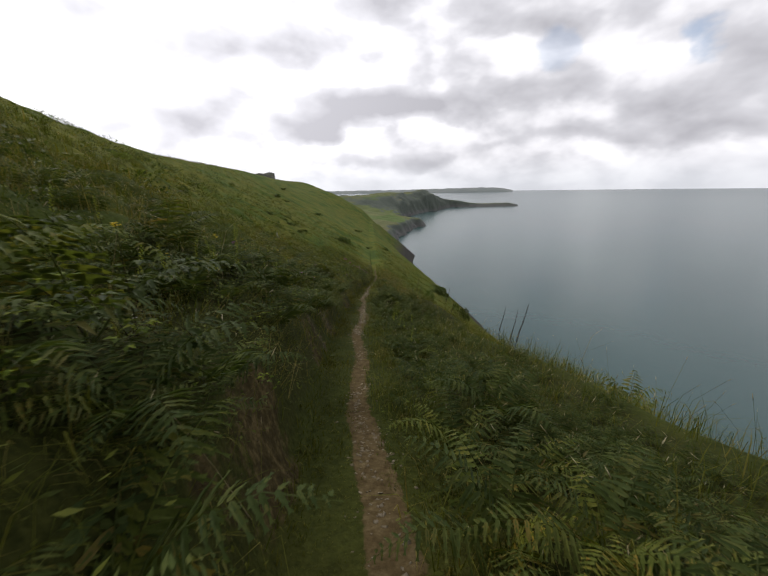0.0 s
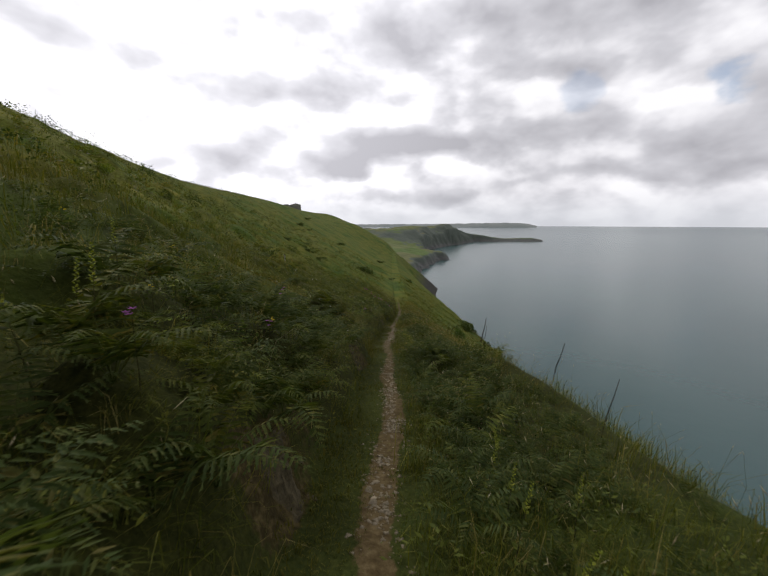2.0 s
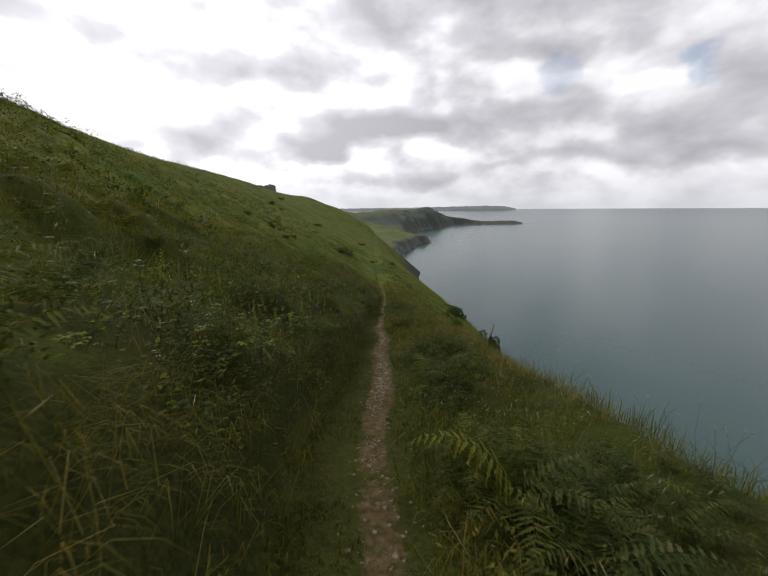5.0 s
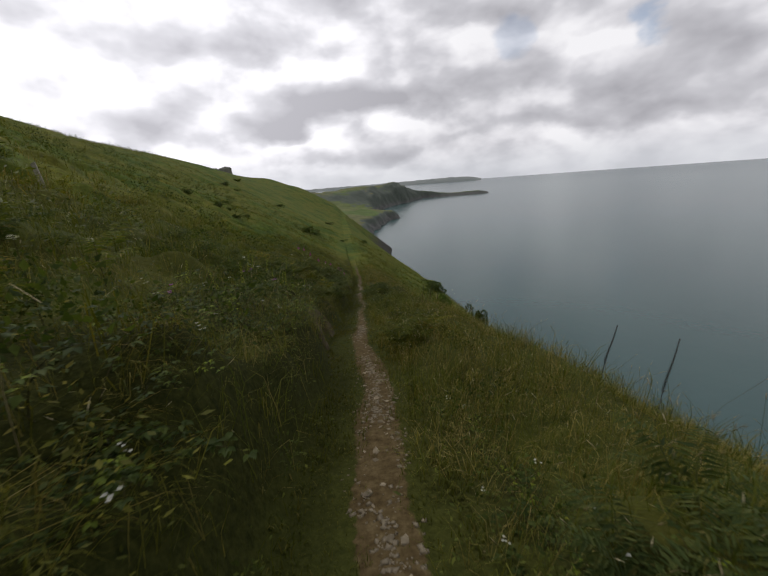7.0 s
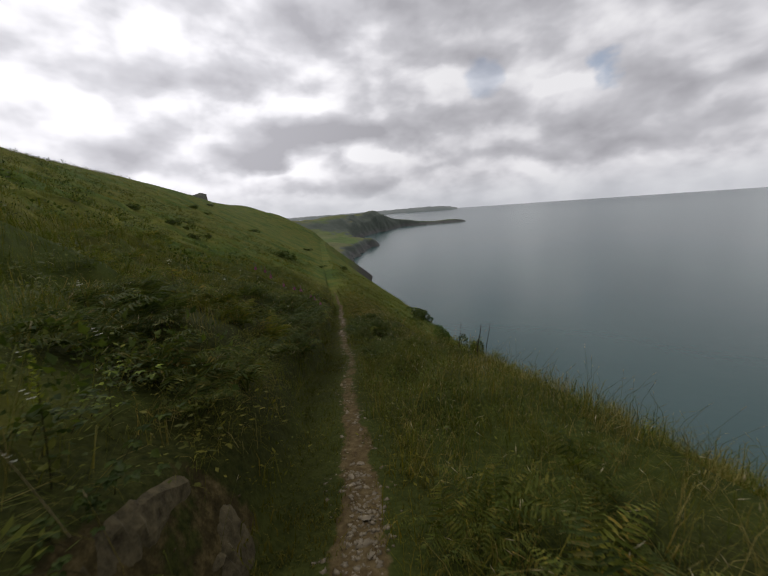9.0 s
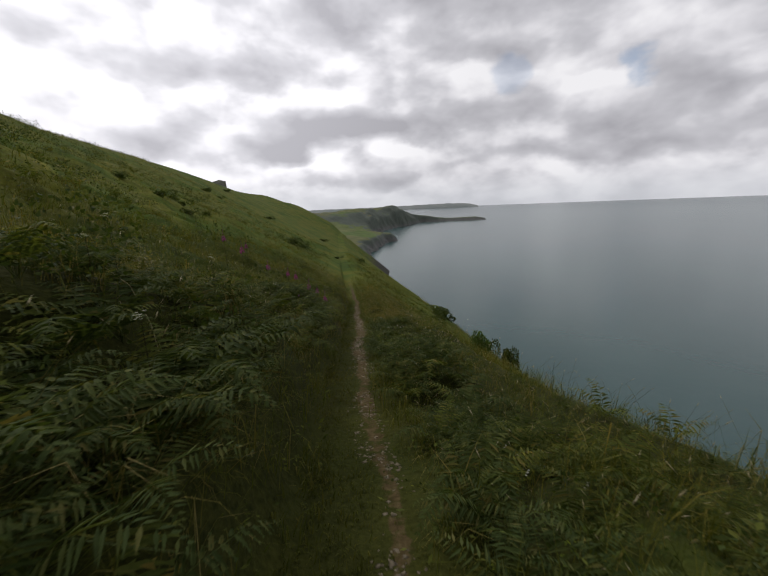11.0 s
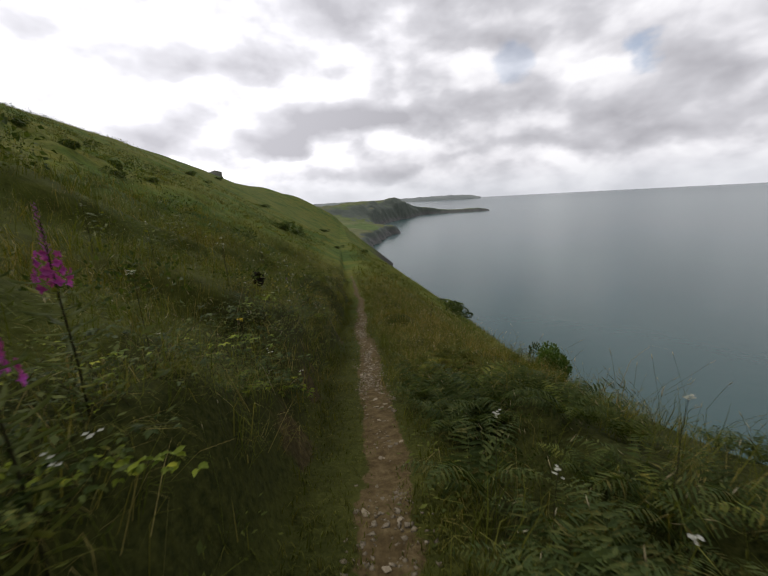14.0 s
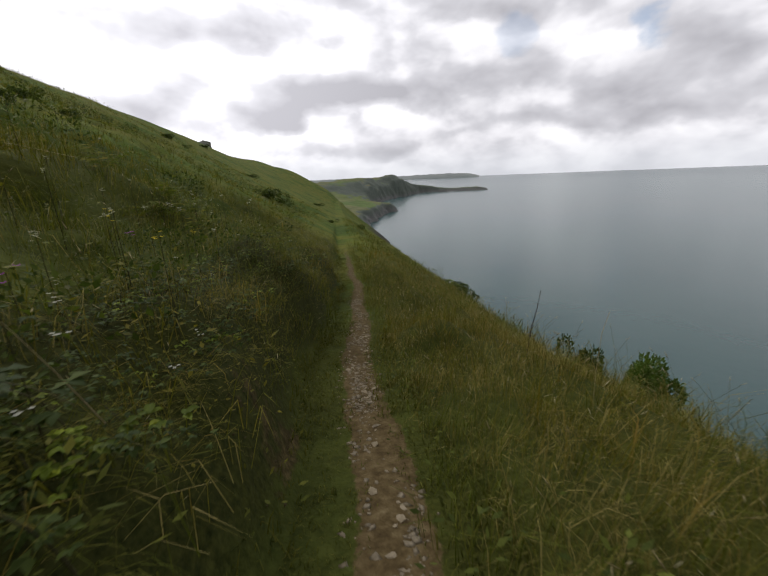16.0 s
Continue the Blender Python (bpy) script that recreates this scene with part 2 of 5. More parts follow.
def mat_hill():
    m, n, b = material("hillside")
    co = n.add("ShaderNodeNewGeometry").outputs["Position"]
    a = n.noise(co, 0.09, 5.0, 0.6)
    c = n.noise(co, 0.7, 5.0, 0.65)
    f = n.noise(co, 5.0, 4.0, 0.7)
    col = n.ramp(a, [(0.30, (0.043, 0.073, 0.016)), (0.44, (0.072, 0.103, 0.019)), (0.54, (0.118, 0.117, 0.024)), (0.64, (0.064, 0.097, 0.018)), (0.75, (0.048, 0.083, 0.018))])
    dark = n.ramp(c, [(0.30, (0.40, 0.45, 0.40)), (0.44, (0.9, 0.95, 0.85)), (0.58, (1.1, 1.1, 1.0)), (0.7, (1.5, 1.35, 1.0))])
    col = n.mix(1.0, col, dark, "MULTIPLY")
    fine = n.ramp(f, [(0.3, (0.55, 0.55, 0.55)), (0.7, (1.4, 1.4, 1.3))])
    col = n.mix(0.8, col, fine, "MULTIPLY")
    # duff colour with the shade under the plants put into it
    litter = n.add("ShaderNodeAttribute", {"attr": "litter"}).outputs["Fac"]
    shaded_duff = n.ramp(n.noise(co, 22.0, 4.0, 0.7), [(0.3, (0.015, 0.019, 0.005)), (0.7, (0.050, 0.054, 0.013))])
    col = n.mix(litter, col, shaded_duff)
    bare = n.add("ShaderNodeAttribute", {"attr": "bare"}).outputs["Fac"]
    edge = n.step(n.math("ADD", bare, n.math("ADD", n.math("MULTIPLY", n.math("SUBTRACT", n.noise(co, 9.0, 4.0, 0.7), 0.5), 1.1), n.math("MULTIPLY", n.math("SUBTRACT", n.noise(co, 2.6, 2.0, 0.5), 0.5), 0.8))), 0.40, 0.62)
    soil = n.ramp(n.noise(co, 14.0, 5.0, 0.7), [(0.25, (0.038, 0.026, 0.012)), (0.5, (0.090, 0.065, 0.030)), (0.64, (0.130, 0.099, 0.050)), (0.8, (0.19, 0.152, 0.088))])
    col = n.mix(edge, col, soil)
    scar = n.add("ShaderNodeAttribute", {"attr": "scar"}).outputs["Fac"]
    torn = n.step(n.math("ADD", scar, n.math("MULTIPLY", n.math("SUBTRACT", n.noise(co, 7.0, 4.0, 0.7), 0.5), 1.2)), 0.30, 0.55)
    earth = n.ramp(n.noise(co, 11.0, 6.0, 0.75), [(0.25, (0.014, 0.011, 0.005)), (0.48, (0.044, 0.035, 0.014)), (0.62, (0.094, 0.072, 0.030)), (0.8, (0.18, 0.142, 0.072))])
    col = n.mix(torn, col, earth)
    cliff = n.add("ShaderNodeAttribute", {"attr": "cliff"}).outputs["Fac"]
    stone = n.ramp(n.noise(co, 0.35, 6.0, 0.7), [(0.3, (0.02, 0.021, 0.018)), (0.7, (0.10, 0.095, 0.085))])
    col = n.mix(cliff, col, stone)
    n.put(b, "Base_Color", col)
    n.put(b, "Roughness", 0.95)
    n.put(b, "Specular_IOR_Level", 0.05)
    bump = n.add("ShaderNodeBump", {}, Strength=0.7, Distance=0.06, Height=n.math("ADD", f, n.math("MULTIPLY", c, 2.0)))
    n.put(b, "Normal", bump.outputs[0])
    return m


def mat_sea():
    m, n, b = material("sea_water")
    co = n.add("ShaderNodeNewGeometry").outputs["Position"]
    a = n.noise(co, 0.006, 4.0, 0.6)
    col = n.ramp(a, [(0.3, (0.022, 0.070, 0.070)), (0.7, (0.034, 0.086, 0.083))])
    n.put(b, "Base_Color", col)
    n.put(b, "Roughness", 0.23)
    n.put(b, "IOR", 1.36)
    h = n.math("ADD", n.noise(co, 0.25, 3.0, 0.55), n.noise(co, 0.05, 3.0, 0.6))
    bump = n.add("ShaderNodeBump", {}, Strength=0.13, Distance=0.5, Height=h)
    n.put(b, "Normal", bump.outputs[0])
    return m


HILL, WATER = mat_hill(), mat_sea()

# ---------------------------------------------------------------- building helpers


def link_mesh(name, verts, faces, mat, smooth=True, parent=None):
    me = bpy.data.meshes.new(name)
    me.from_pydata([tuple(v) for v in verts], [], [tuple(f) for f in faces])
    me.materials.append(mat)
    if smooth:
        me.polygons.foreach_set("use_smooth", np.ones(len(me.polygons), bool))
    ob = new(name, me)
    if parent:
        ob.parent = parent
    return ob


def grid_mesh(name, X, Y, Z, mat):
    """A sheet from arrays of places, rows by columns."""
    r, c = X.shape
    me = bpy.data.meshes.new(name)
    idx = np.arange(r * c).reshape(r, c)
    quads = np.stack([idx[:-1, :-1], idx[:-1, 1:], idx[1:, 1:], idx[1:, :-1]], -1).reshape(-1, 4)
    me.vertices.add(r * c)
    me.vertices.foreach_set("co", np.stack([X, Y, Z], -1).astype(np.float32).ravel())
    me.loops.add(quads.size)
    me.loops.foreach_set("vertex_index", quads.astype(np.int32).ravel())
    me.polygons.add(len(quads))
    me.polygons.foreach_set("loop_start", np.arange(0, quads.size, 4, dtype=np.int32))
    me.polygons.foreach_set("use_smooth", np.ones(len(quads), bool))
    me.update(calc_edges=True)
    me.materials.append(mat)
    return new(name, me)


def attribute(ob, name, values):
    a = ob.data.attributes.new(name, "FLOAT", "POINT")
    a.data.foreach_set("value", np.asarray(values, np.float32).ravel())


def spread(a, b, fine, growth):
    """Steps from a to b that grow from fine."""
    out, s = [a], fine
    while out[-1] < b:
        out.append(out[-1] + s)
        s *= growth
    return np.array(out)


# ---------------------------------------------------------------- what grows where


def zones(u, y, table, soft=1.2):
    """How strongly a place lies in any of the stretches u0, u1, y0, y1."""
    w = np.zeros_like(u)
    for u0, u1, y0, y1 in table:
        w = np.maximum(w, ease(u, u0 - 0.25, u0 + 0.25) * ease(u, u1 + 0.5, u1 - 0.3) * ease(y, y0 - soft, y0 + soft) * ease(y, y1 + soft, y1 - soft))
    return w


THORNS = [(-2.2, -1.05, 16.5, 28.5), (-1.9, -1.05, 40.5, 56), (-1.6, -1.05, 40.5, 50), (0.6, 1.1, 33, 36), (0.6, 1.2, 20, 24)]
TALL_FERNS = [(-4.6, -0.95, -2, 17), (-4.2, -1.0, 29, 42.5), (0.5, 3.0, -0.5, 7.5), (0.5, 3.2, 8.2, 18), (0.4, 3.0, 34, 47), (0.7, 2.8, 19.3, 22.0), (0.6, 2.4, 26.3, 29.2), (-4.5, -2.4, 17, 29)]
DRY = [(0.45, 4.2, 22.3, 26.5), (1.6, 4.2, 19, 27.5), (1.9, 4.2, 27, 34), (0.5, 5.0, 46.5, 66), (-8, -2.0, 2, 9), (-4, -1, 36, 41)]

# ---------------------------------------------------------------- the hillside and the sea

ug = np.concatenate([-spread(1.8, 230, 0.12, 1.045)[::-1], np.arange(-1.7, 1.75, 0.07), spread(1.8, 190, 0.13, 1.06)])
yg = np.concatenate([-spread(4.2, 60, 0.3, 1.2)[::-1], np.arange(-4, 56, 0.17), spread(56, 640, 0.19, 1.03)])
U, Y = np.meshgrid(ug, yg)
X = U + track_x(Y)
Z = ground(X, Y)
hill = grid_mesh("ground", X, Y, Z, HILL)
u = X - track_x(Y)
half = bare_half(Y)
bare = ease(np.abs(u + 0.07 * (rough(Y, 1.0, 0.5) - 0.5)), half + 0.11, half * 0.7) * (0.38 + 0.62 * ease(Y, 80, 56)) * np.interp(Y, [4, 6, 8, 14, 15.5, 18, 19.5, 29, 32, 40, 42], [1, 0.7, 0.95, 0.85, 0.55, 0.55, 1, 0.9, 0.6, 0.6, 0.95])
cut = -u - bank_foot(Y)
torn = ease(rough(cut * 2.2, Y * 1.0, 0.42), 0.38, 0.62)
scar = ease(cut, 0.0, 0.08) * ease(cut, 0.5, 0.28) * scars(Y) * (0.4 + 0.6 * torn)
attribute(hill, "scar", scar)
attribute(hill, "bare", bare)
# how far the ground is darkened for shade under ferns, thorns and turf
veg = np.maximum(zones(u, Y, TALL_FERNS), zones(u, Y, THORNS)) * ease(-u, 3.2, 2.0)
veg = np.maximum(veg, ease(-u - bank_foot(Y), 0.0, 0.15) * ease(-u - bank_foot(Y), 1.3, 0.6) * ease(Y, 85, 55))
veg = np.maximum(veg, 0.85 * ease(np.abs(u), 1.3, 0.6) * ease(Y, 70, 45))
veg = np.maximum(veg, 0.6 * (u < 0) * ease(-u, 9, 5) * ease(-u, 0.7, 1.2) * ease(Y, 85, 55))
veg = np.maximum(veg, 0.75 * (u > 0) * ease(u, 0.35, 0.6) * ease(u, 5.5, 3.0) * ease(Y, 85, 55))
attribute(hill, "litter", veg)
attribute(hill, "cliff", ease(Z, SEA + 24, SEA + 8) * 1.0)
tagged(hill, "steep green coastal hillside with a narrow worn footpath", "ground", kind="structure")

ang = np.linspace(0, 2 * math.pi, 97)
rad = np.concatenate([[0.0], spread(40, 4950, 40, 1.12)[:-1], [4960.0]])
A, Rr = np.meshgrid(ang, rad)
rim = 0.55 * 75 * ease(Rr, 3000, 4960)
sea = grid_mesh("water", Rr * np.sin(A), Rr * np.cos(A), SEA + rim, WATER)
tagged(sea, "calm grey-blue sea reaching to the horizon", "sea", kind="structure")

# ---------------------------------------------------------------- the coast beyond

HEAD_Y = [480, 525, 633, 757, 800, 900, 1021, 1120, 1300, 1471, 1540, 1700]
HEAD_X = [52, 77, 98, 160, 120, 128, 168, 207, 316, 424, 300, 120]


def coast_height(x, y):
    wob = 16 * (rough(x, y, 34.0) - 0.5) + 15 * (rough(x + 70, y, 13.0) - 0.5)
    inland = np.interp(y, HEAD_Y, HEAD_X) - x + wob
    low = 15 * ease(inland, 0, 13) + 0.13 * np.clip(inland, 0, 130) + 5 * (rough(x, y, 11.0) - 0.5) * ease(inland, 45, 4)
    high_top = np.interp(y, [950, 1021, 1150, 1300, 1400, 1471, 1600], [34, 52, 60, 64, 54, 34, 30])
    high = high_top * (0.62 * ease(inland, -4, 26) + 0.38 * ease(inland, 10, 70)) - 0.05 * np.clip(inland - 120, 0, 250)
    high = high + 8 * np.exp(-(((x - 285) / 62) ** 2 + ((y - 1300) / 80) ** 2) ** 2)
    high = high + (9 * (rough(x, y + 50, 60.0) - 0.5) + 7 * (rough(x + 30, y, 22.0) - 0.5)) * ease(inland, 0, 25)
    far_in = ease(y, 870, 1010)
    land = low * (1 - far_in) + high * far_in
    ridge = np.interp(x, [250, 330, 380, 424, 480, 573, 620, 680, 715, 730], [56, 52, 42, 31, 25, 17, 16, 17, 11, -4])
    neck = ridge * (0.85 + 0.3 * rough(x, 3.0, 40.0)) * ease(np.abs(y - 1530 + 0.9 * np.clip(424 - x, 0, 200) + wob * 0.6), 46, 10) - 4
    neck = np.where(x > 250, neck, -9)
    land = np.where(inland > 0, land, -6 + 0 * land)
    return np.maximum(np.maximum(land, neck), -6)


def mat_coast():
    m, n, b = material("hazy_coast_land")
    co = n.add("ShaderNodeNewGeometry").outputs["Position"]
    field = n.add("ShaderNodeTexVoronoi", {}, Vector=co, Scale=0.011)
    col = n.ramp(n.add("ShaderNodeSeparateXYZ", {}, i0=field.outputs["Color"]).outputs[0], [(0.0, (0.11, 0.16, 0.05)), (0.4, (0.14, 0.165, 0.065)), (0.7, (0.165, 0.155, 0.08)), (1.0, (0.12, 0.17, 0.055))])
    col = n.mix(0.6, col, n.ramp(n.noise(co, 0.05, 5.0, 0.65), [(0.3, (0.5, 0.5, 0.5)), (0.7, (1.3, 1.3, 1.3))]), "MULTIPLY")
    # scrub paled and greyed: distance haze is put into its colour
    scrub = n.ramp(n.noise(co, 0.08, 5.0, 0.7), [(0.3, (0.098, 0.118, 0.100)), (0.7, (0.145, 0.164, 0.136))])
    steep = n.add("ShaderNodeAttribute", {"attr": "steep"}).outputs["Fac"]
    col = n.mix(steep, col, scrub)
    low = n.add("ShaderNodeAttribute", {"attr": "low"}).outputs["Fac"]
    # cliff rock lightened the same way, haze mixed into the base colour
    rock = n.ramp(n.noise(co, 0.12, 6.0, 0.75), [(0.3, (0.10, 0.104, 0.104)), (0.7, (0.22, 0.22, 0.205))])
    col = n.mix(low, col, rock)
    n.put(b, "Base_Color", col)
    n.put(b, "Roughness", 0.95)
    n.put(b, "Specular_IOR_Level", 0.1)
    return m


xc, yc = np.meshgrid(np.arange(-60, 742, 4.0), np.concatenate([np.arange(470, 940, 4.0), np.arange(940, 1700, 7.0)]))
hc = coast_height(xc, yc)
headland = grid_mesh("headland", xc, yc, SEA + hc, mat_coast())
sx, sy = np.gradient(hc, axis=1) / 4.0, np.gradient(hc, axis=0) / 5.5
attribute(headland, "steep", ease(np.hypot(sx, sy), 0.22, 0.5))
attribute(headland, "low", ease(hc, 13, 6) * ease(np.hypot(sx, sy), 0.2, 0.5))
tagged(headland, "distant green headland with fields and dark sea cliffs", "headland", kind="structure")


def far_shore():
    """A low strip of land close to the horizon."""
    m, n, b = material("hazy_distant_land")
    co = n.add("ShaderNodeNewGeometry").outputs["Position"]
    # pale blue-grey base colour imitates the haze in front of the land
    n.put(b, "Base_Color", n.ramp(n.noise(co, 0.004, 5.0, 0.6), [(0.3, (0.20, 0.23, 0.23)), (0.7, (0.27, 0.29, 0.28))]))
    n.put(b, "Roughness", 1.0)
    a = np.radians(np.linspace(-8, 24.6, 120))
    v = np.linspace(0, 1, 7)
    A, V = np.meshgrid(a, v)
    top = np.interp(np.degrees(A), [-8, 9, 14, 20, 23, 24.6], [60, 66, 74, 84, 76, 46]) + 6 * (rough(A * 400, V, 3.0) - 0.5)
    r = 4300 + V * 260
    z = SEA + 20 + (top - 20) * np.sin(V * math.pi / 2) - 8 * (V < 0.01)
    ob = grid_mesh("far_headland", r * np.sin(A), r * np.cos(A), z, m)
    tagged(ob, "hazy low headland close to the horizon", "headland", kind="structure")


far_shore()

# ---------------------------------------------------------------- plants: materials


def mat_leaf(name, stops, patch=None, glow=0.30, roughness=0.55, young=None):
    """Leaf colour that varies from leaf to leaf and in patches over the slope."""
    m = bpy.data.materials.new(name)
    m.use_nodes = True
    n = Nodes(m.node_tree)
    out = n.add("ShaderNodeOutputMaterial")
    geo = n.add("ShaderNodeNewGeometry")
    co = geo.outputs["Position"]
    pick = n.math("ADD", n.math("MULTIPLY", geo.outputs["Random Per Island"], 0.75), n.math("MULTIPLY", n.noise(co, 0.55, 3.0, 0.6), 0.5))
    pick = n.math("SUBTRACT", pick, 0.12)
    col = n.ramp(pick, [(at, (c[0] * 1.08, c[1] * 0.96, c[2] * 1.25)) for at, c in stops] if stops[-1][1][1] < 0.42 and stops[0][1][1] > stops[0][1][0] else stops)
    if patch:
        col = n.mix(n.step(n.noise(co, 0.22, 3.0, 0.6), 0.50, 0.64), col, n.mix(1.0, col, (*patch, 1), "MULTIPLY"))
    col = n.mix(0.5, col, n.ramp(n.noise(co, 60.0, 3.0, 0.6), [(0.3, (0.7, 0.7, 0.7)), (0.7, (1.25, 1.25, 1.25))]), "MULTIPLY")
    if young:
        fresh = n.step(n.add("ShaderNodeObjectInfo").outputs["Random"], 0.74, 0.9)
        col = n.mix(fresh, col, n.mix(1.0, col, (*young, 1), "MULTIPLY"))
    b = n.add("ShaderNodeBsdfPrincipled", {}, Base_Color=col, Roughness=roughness, Specular_IOR_Level=0.05)
    t = n.add("ShaderNodeBsdfTranslucent", {}, Color=n.mix(1.0, col, (1.3, 1.35, 0.6, 1), "MULTIPLY"))
    mix = n.add("ShaderNodeMixShader", {}, i0=glow, i1=b.outputs[0], i2=t.outputs[0])
    n.t.links.new(mix.outputs[0], out.inputs[0])
    return m


def mat_plain(name, lo, hi, scale=12.0, roughness=0.85, bump=0.3):
    m, n, b = material(name)
    tc = n.add("ShaderNodeNewGeometry").outputs["Position"]
    rnd = n.add("ShaderNodeObjectInfo").outputs["Random"]
    f = n.noise(tc, scale, 5.0, 0.65)
    col = n.ramp(f, [(0.28, lo), (0.72, hi)])
    col = n.mix(1.0, col, n.ramp(rnd, [(0.0, (0.7, 0.7, 0.7)), (1.0, (1.25, 1.25, 1.25))]), "MULTIPLY")
    n.put(b, "Base_Color", col)
    n.put(b, "Roughness", roughness)
    n.put(b, "Specular_IOR_Level", 0.15)
    n.put(b, "Normal", n.add("ShaderNodeBump", {}, Strength=bump, Distance=0.02, Height=f).outputs[0])
    return m


GRASS = mat_leaf("meadow_grass", [(0.0, (0.042, 0.066, 0.008)), (0.45, (0.088, 0.116, 0.013)), (0.75, (0.140, 0.156, 0.023)), (1.0, (0.27, 0.22, 0.06))], (1.22, 1.02, 0.85))
TURF = mat_leaf("short_turf", [(0.0, (0.046, 0.064, 0.010)), (0.5, (0.080, 0.098, 0.014)), (0.85, (0.116, 0.124, 0.021)), (1.0, (0.20, 0.18, 0.045))], (1.15, 1.0, 0.85))
STRAW = mat_leaf("dry_grass", [(0.0, (0.094, 0.084, 0.015)), (0.5, (0.190, 0.158, 0.046)), (1.0, (0.40, 0.325, 0.125))], None, 0.25)
BRACKEN = mat_leaf("bracken_green", [(0.0, (0.034, 0.058, 0.014)), (0.5, (0.060, 0.094, 0.021)), (0.8, (0.096, 0.124, 0.027)), (1.0, (0.16, 0.125, 0.032))], (1.3, 1.15, 0.7), 0.30, 0.55, (1.8, 1.6, 1.2))
BRAMBLE = mat_leaf("bramble_green", [(0.0, (0.026, 0.048, 0.011)), (0.55, (0.053, 0.084, 0.016)), (0.85, (0.086, 0.126, 0.020)), (1.0, (0.16, 0.19, 0.032))], None, 0.28, 0.5, (2.7, 2.5, 1.3))
HERB = mat_leaf("herb_green", [(0.0, (0.030, 0.050, 0.009)), (0.5, (0.074, 0.104, 0.017)), (0.85, (0.126, 0.162, 0.024)), (1.0, (0.20, 0.22, 0.028))], (1.4, 1.05, 0.7))
SAGE = mat_leaf("sage_green", [(0.0, (0.109, 0.152, 0.015)), (0.6, (0.217, 0.275, 0.025)), (1.0, (0.348, 0.377, 0.050))], None, 0.3)
PALE = mat_leaf("seed_head", [(0.0, (0.20, 0.16, 0.08)), (0.6, (0.40, 0.34, 0.20)), (1.0, (0.62, 0.56, 0.40))], None, 0.2)
PINK = mat_leaf("pink_petal", [(0.0, (0.28, 0.035, 0.25)), (0.6, (0.44, 0.08, 0.40)), (1.0, (0.55, 0.16, 0.52))], None, 0.3)
MAUVE = mat_leaf("mauve_petal", [(0.0, (0.22, 0.06, 0.26)), (1.0, (0.36, 0.12, 0.42))], None, 0.3)
WHITE = mat_leaf("white_petal", [(0.0, (0.36, 0.355, 0.31)), (1.0, (0.58, 0.58, 0.53))], None, 0.3)
YELLOW = mat_leaf("yellow_petal", [(0.0, (0.55, 0.40, 0.02)), (1.0, (0.70, 0.56, 0.04))], None, 0.3)
STEM = mat_plain("plant_stem", (0.026, 0.030, 0.010), (0.065, 0.055, 0.022), 30)
DEAD = mat_plain("dead_stalk", (0.022, 0.016, 0.010), (0.065, 0.047, 0.030), 40)
STONE = mat_plain("path_stone", (0.125, 0.102, 0.066), (0.31, 0.262, 0.182), 16, 0.8)
SLATE = mat_plain("slate_rock", (0.026, 0.021, 0.010), (0.150, 0.124, 0.066), 15, 0.85, 0.8)
TOR = mat_plain("weathered_crag", (0.22, 0.22, 0.185), (0.42, 0.41, 0.36), 0.5, 0.9, 0.8)
TIMBER = mat_plain("weathered_timber", (0.20, 0.19, 0.165), (0.38, 0.36, 0.31), 25, 0.85)
EARTH = mat_plain("dark_earth", (0.012, 0.010, 0.006), (0.034, 0.027, 0.016), 18, 0.95)
SOIL = mat_plain("brown_earth", (0.034, 0.026, 0.011), (0.105, 0.080, 0.036), 9, 0.95, 0.8)

# ---------------------------------------------------------------- plants: shapes, as (places, triangles)

RNG = np.random.RandomState(11)


def blade(length, width, lean, bend, turn, base=(0, 0)):
    """One grass blade of three steps that arches over."""
    out = np.array([math.cos(turn), math.sin(turn), 0])
    side = np.array([-math.sin(turn), math.cos(turn), 0]) * width / 2
    p, a, pts = np.array([base[0], base[1], 0.0]), lean, []
    for k, w in enumerate((1.0, 0.85, 0.5, 0.0)):
        pts += [p - side * w, p + side * w] if w else [p]
        p = p + (out * math.sin(a) + np.array([0, 0, 1]) * math.cos(a)) * length / 3
        a += bend / 2
    return np.array(pts), [(0, 1, 3), (0, 3, 2), (2, 3, 5), (2, 5, 4), (4, 5, 6)]


def low_blade(length, width, lean, bend, turn, base=(0, 0)):
    """A cheaper blade of two steps."""
    out = np.array([math.cos(turn), math.sin(turn), 0])
    side = np.array([-math.sin(turn), math.cos(turn), 0]) * width / 2
    p0 = np.array([base[0], base[1], 0.0])
    p1 = p0 + (out * math.sin(lean) + np.array([0, 0, 1]) * math.cos(lean)) * length * 0.55
    p2 = p1 + (out * math.sin(lean + bend) + np.array([0, 0, 1]) * math.cos(lean + bend)) * length * 0.45
    return np.array([p0 - side, p0 + side, p1 - side * 0.8, p1 + side * 0.8, p2]), [(0, 1, 3), (0, 3, 2), (2, 3, 4)]


def joined(pieces):
    vs, fs, n = [], [], 0
    for v, f in pieces:
        vs.append(np.asarray(v, float))
        fs.append(np.asarray(f, int) + n)
        n += len(v)
    return np.concatenate(vs), np.concatenate(fs)


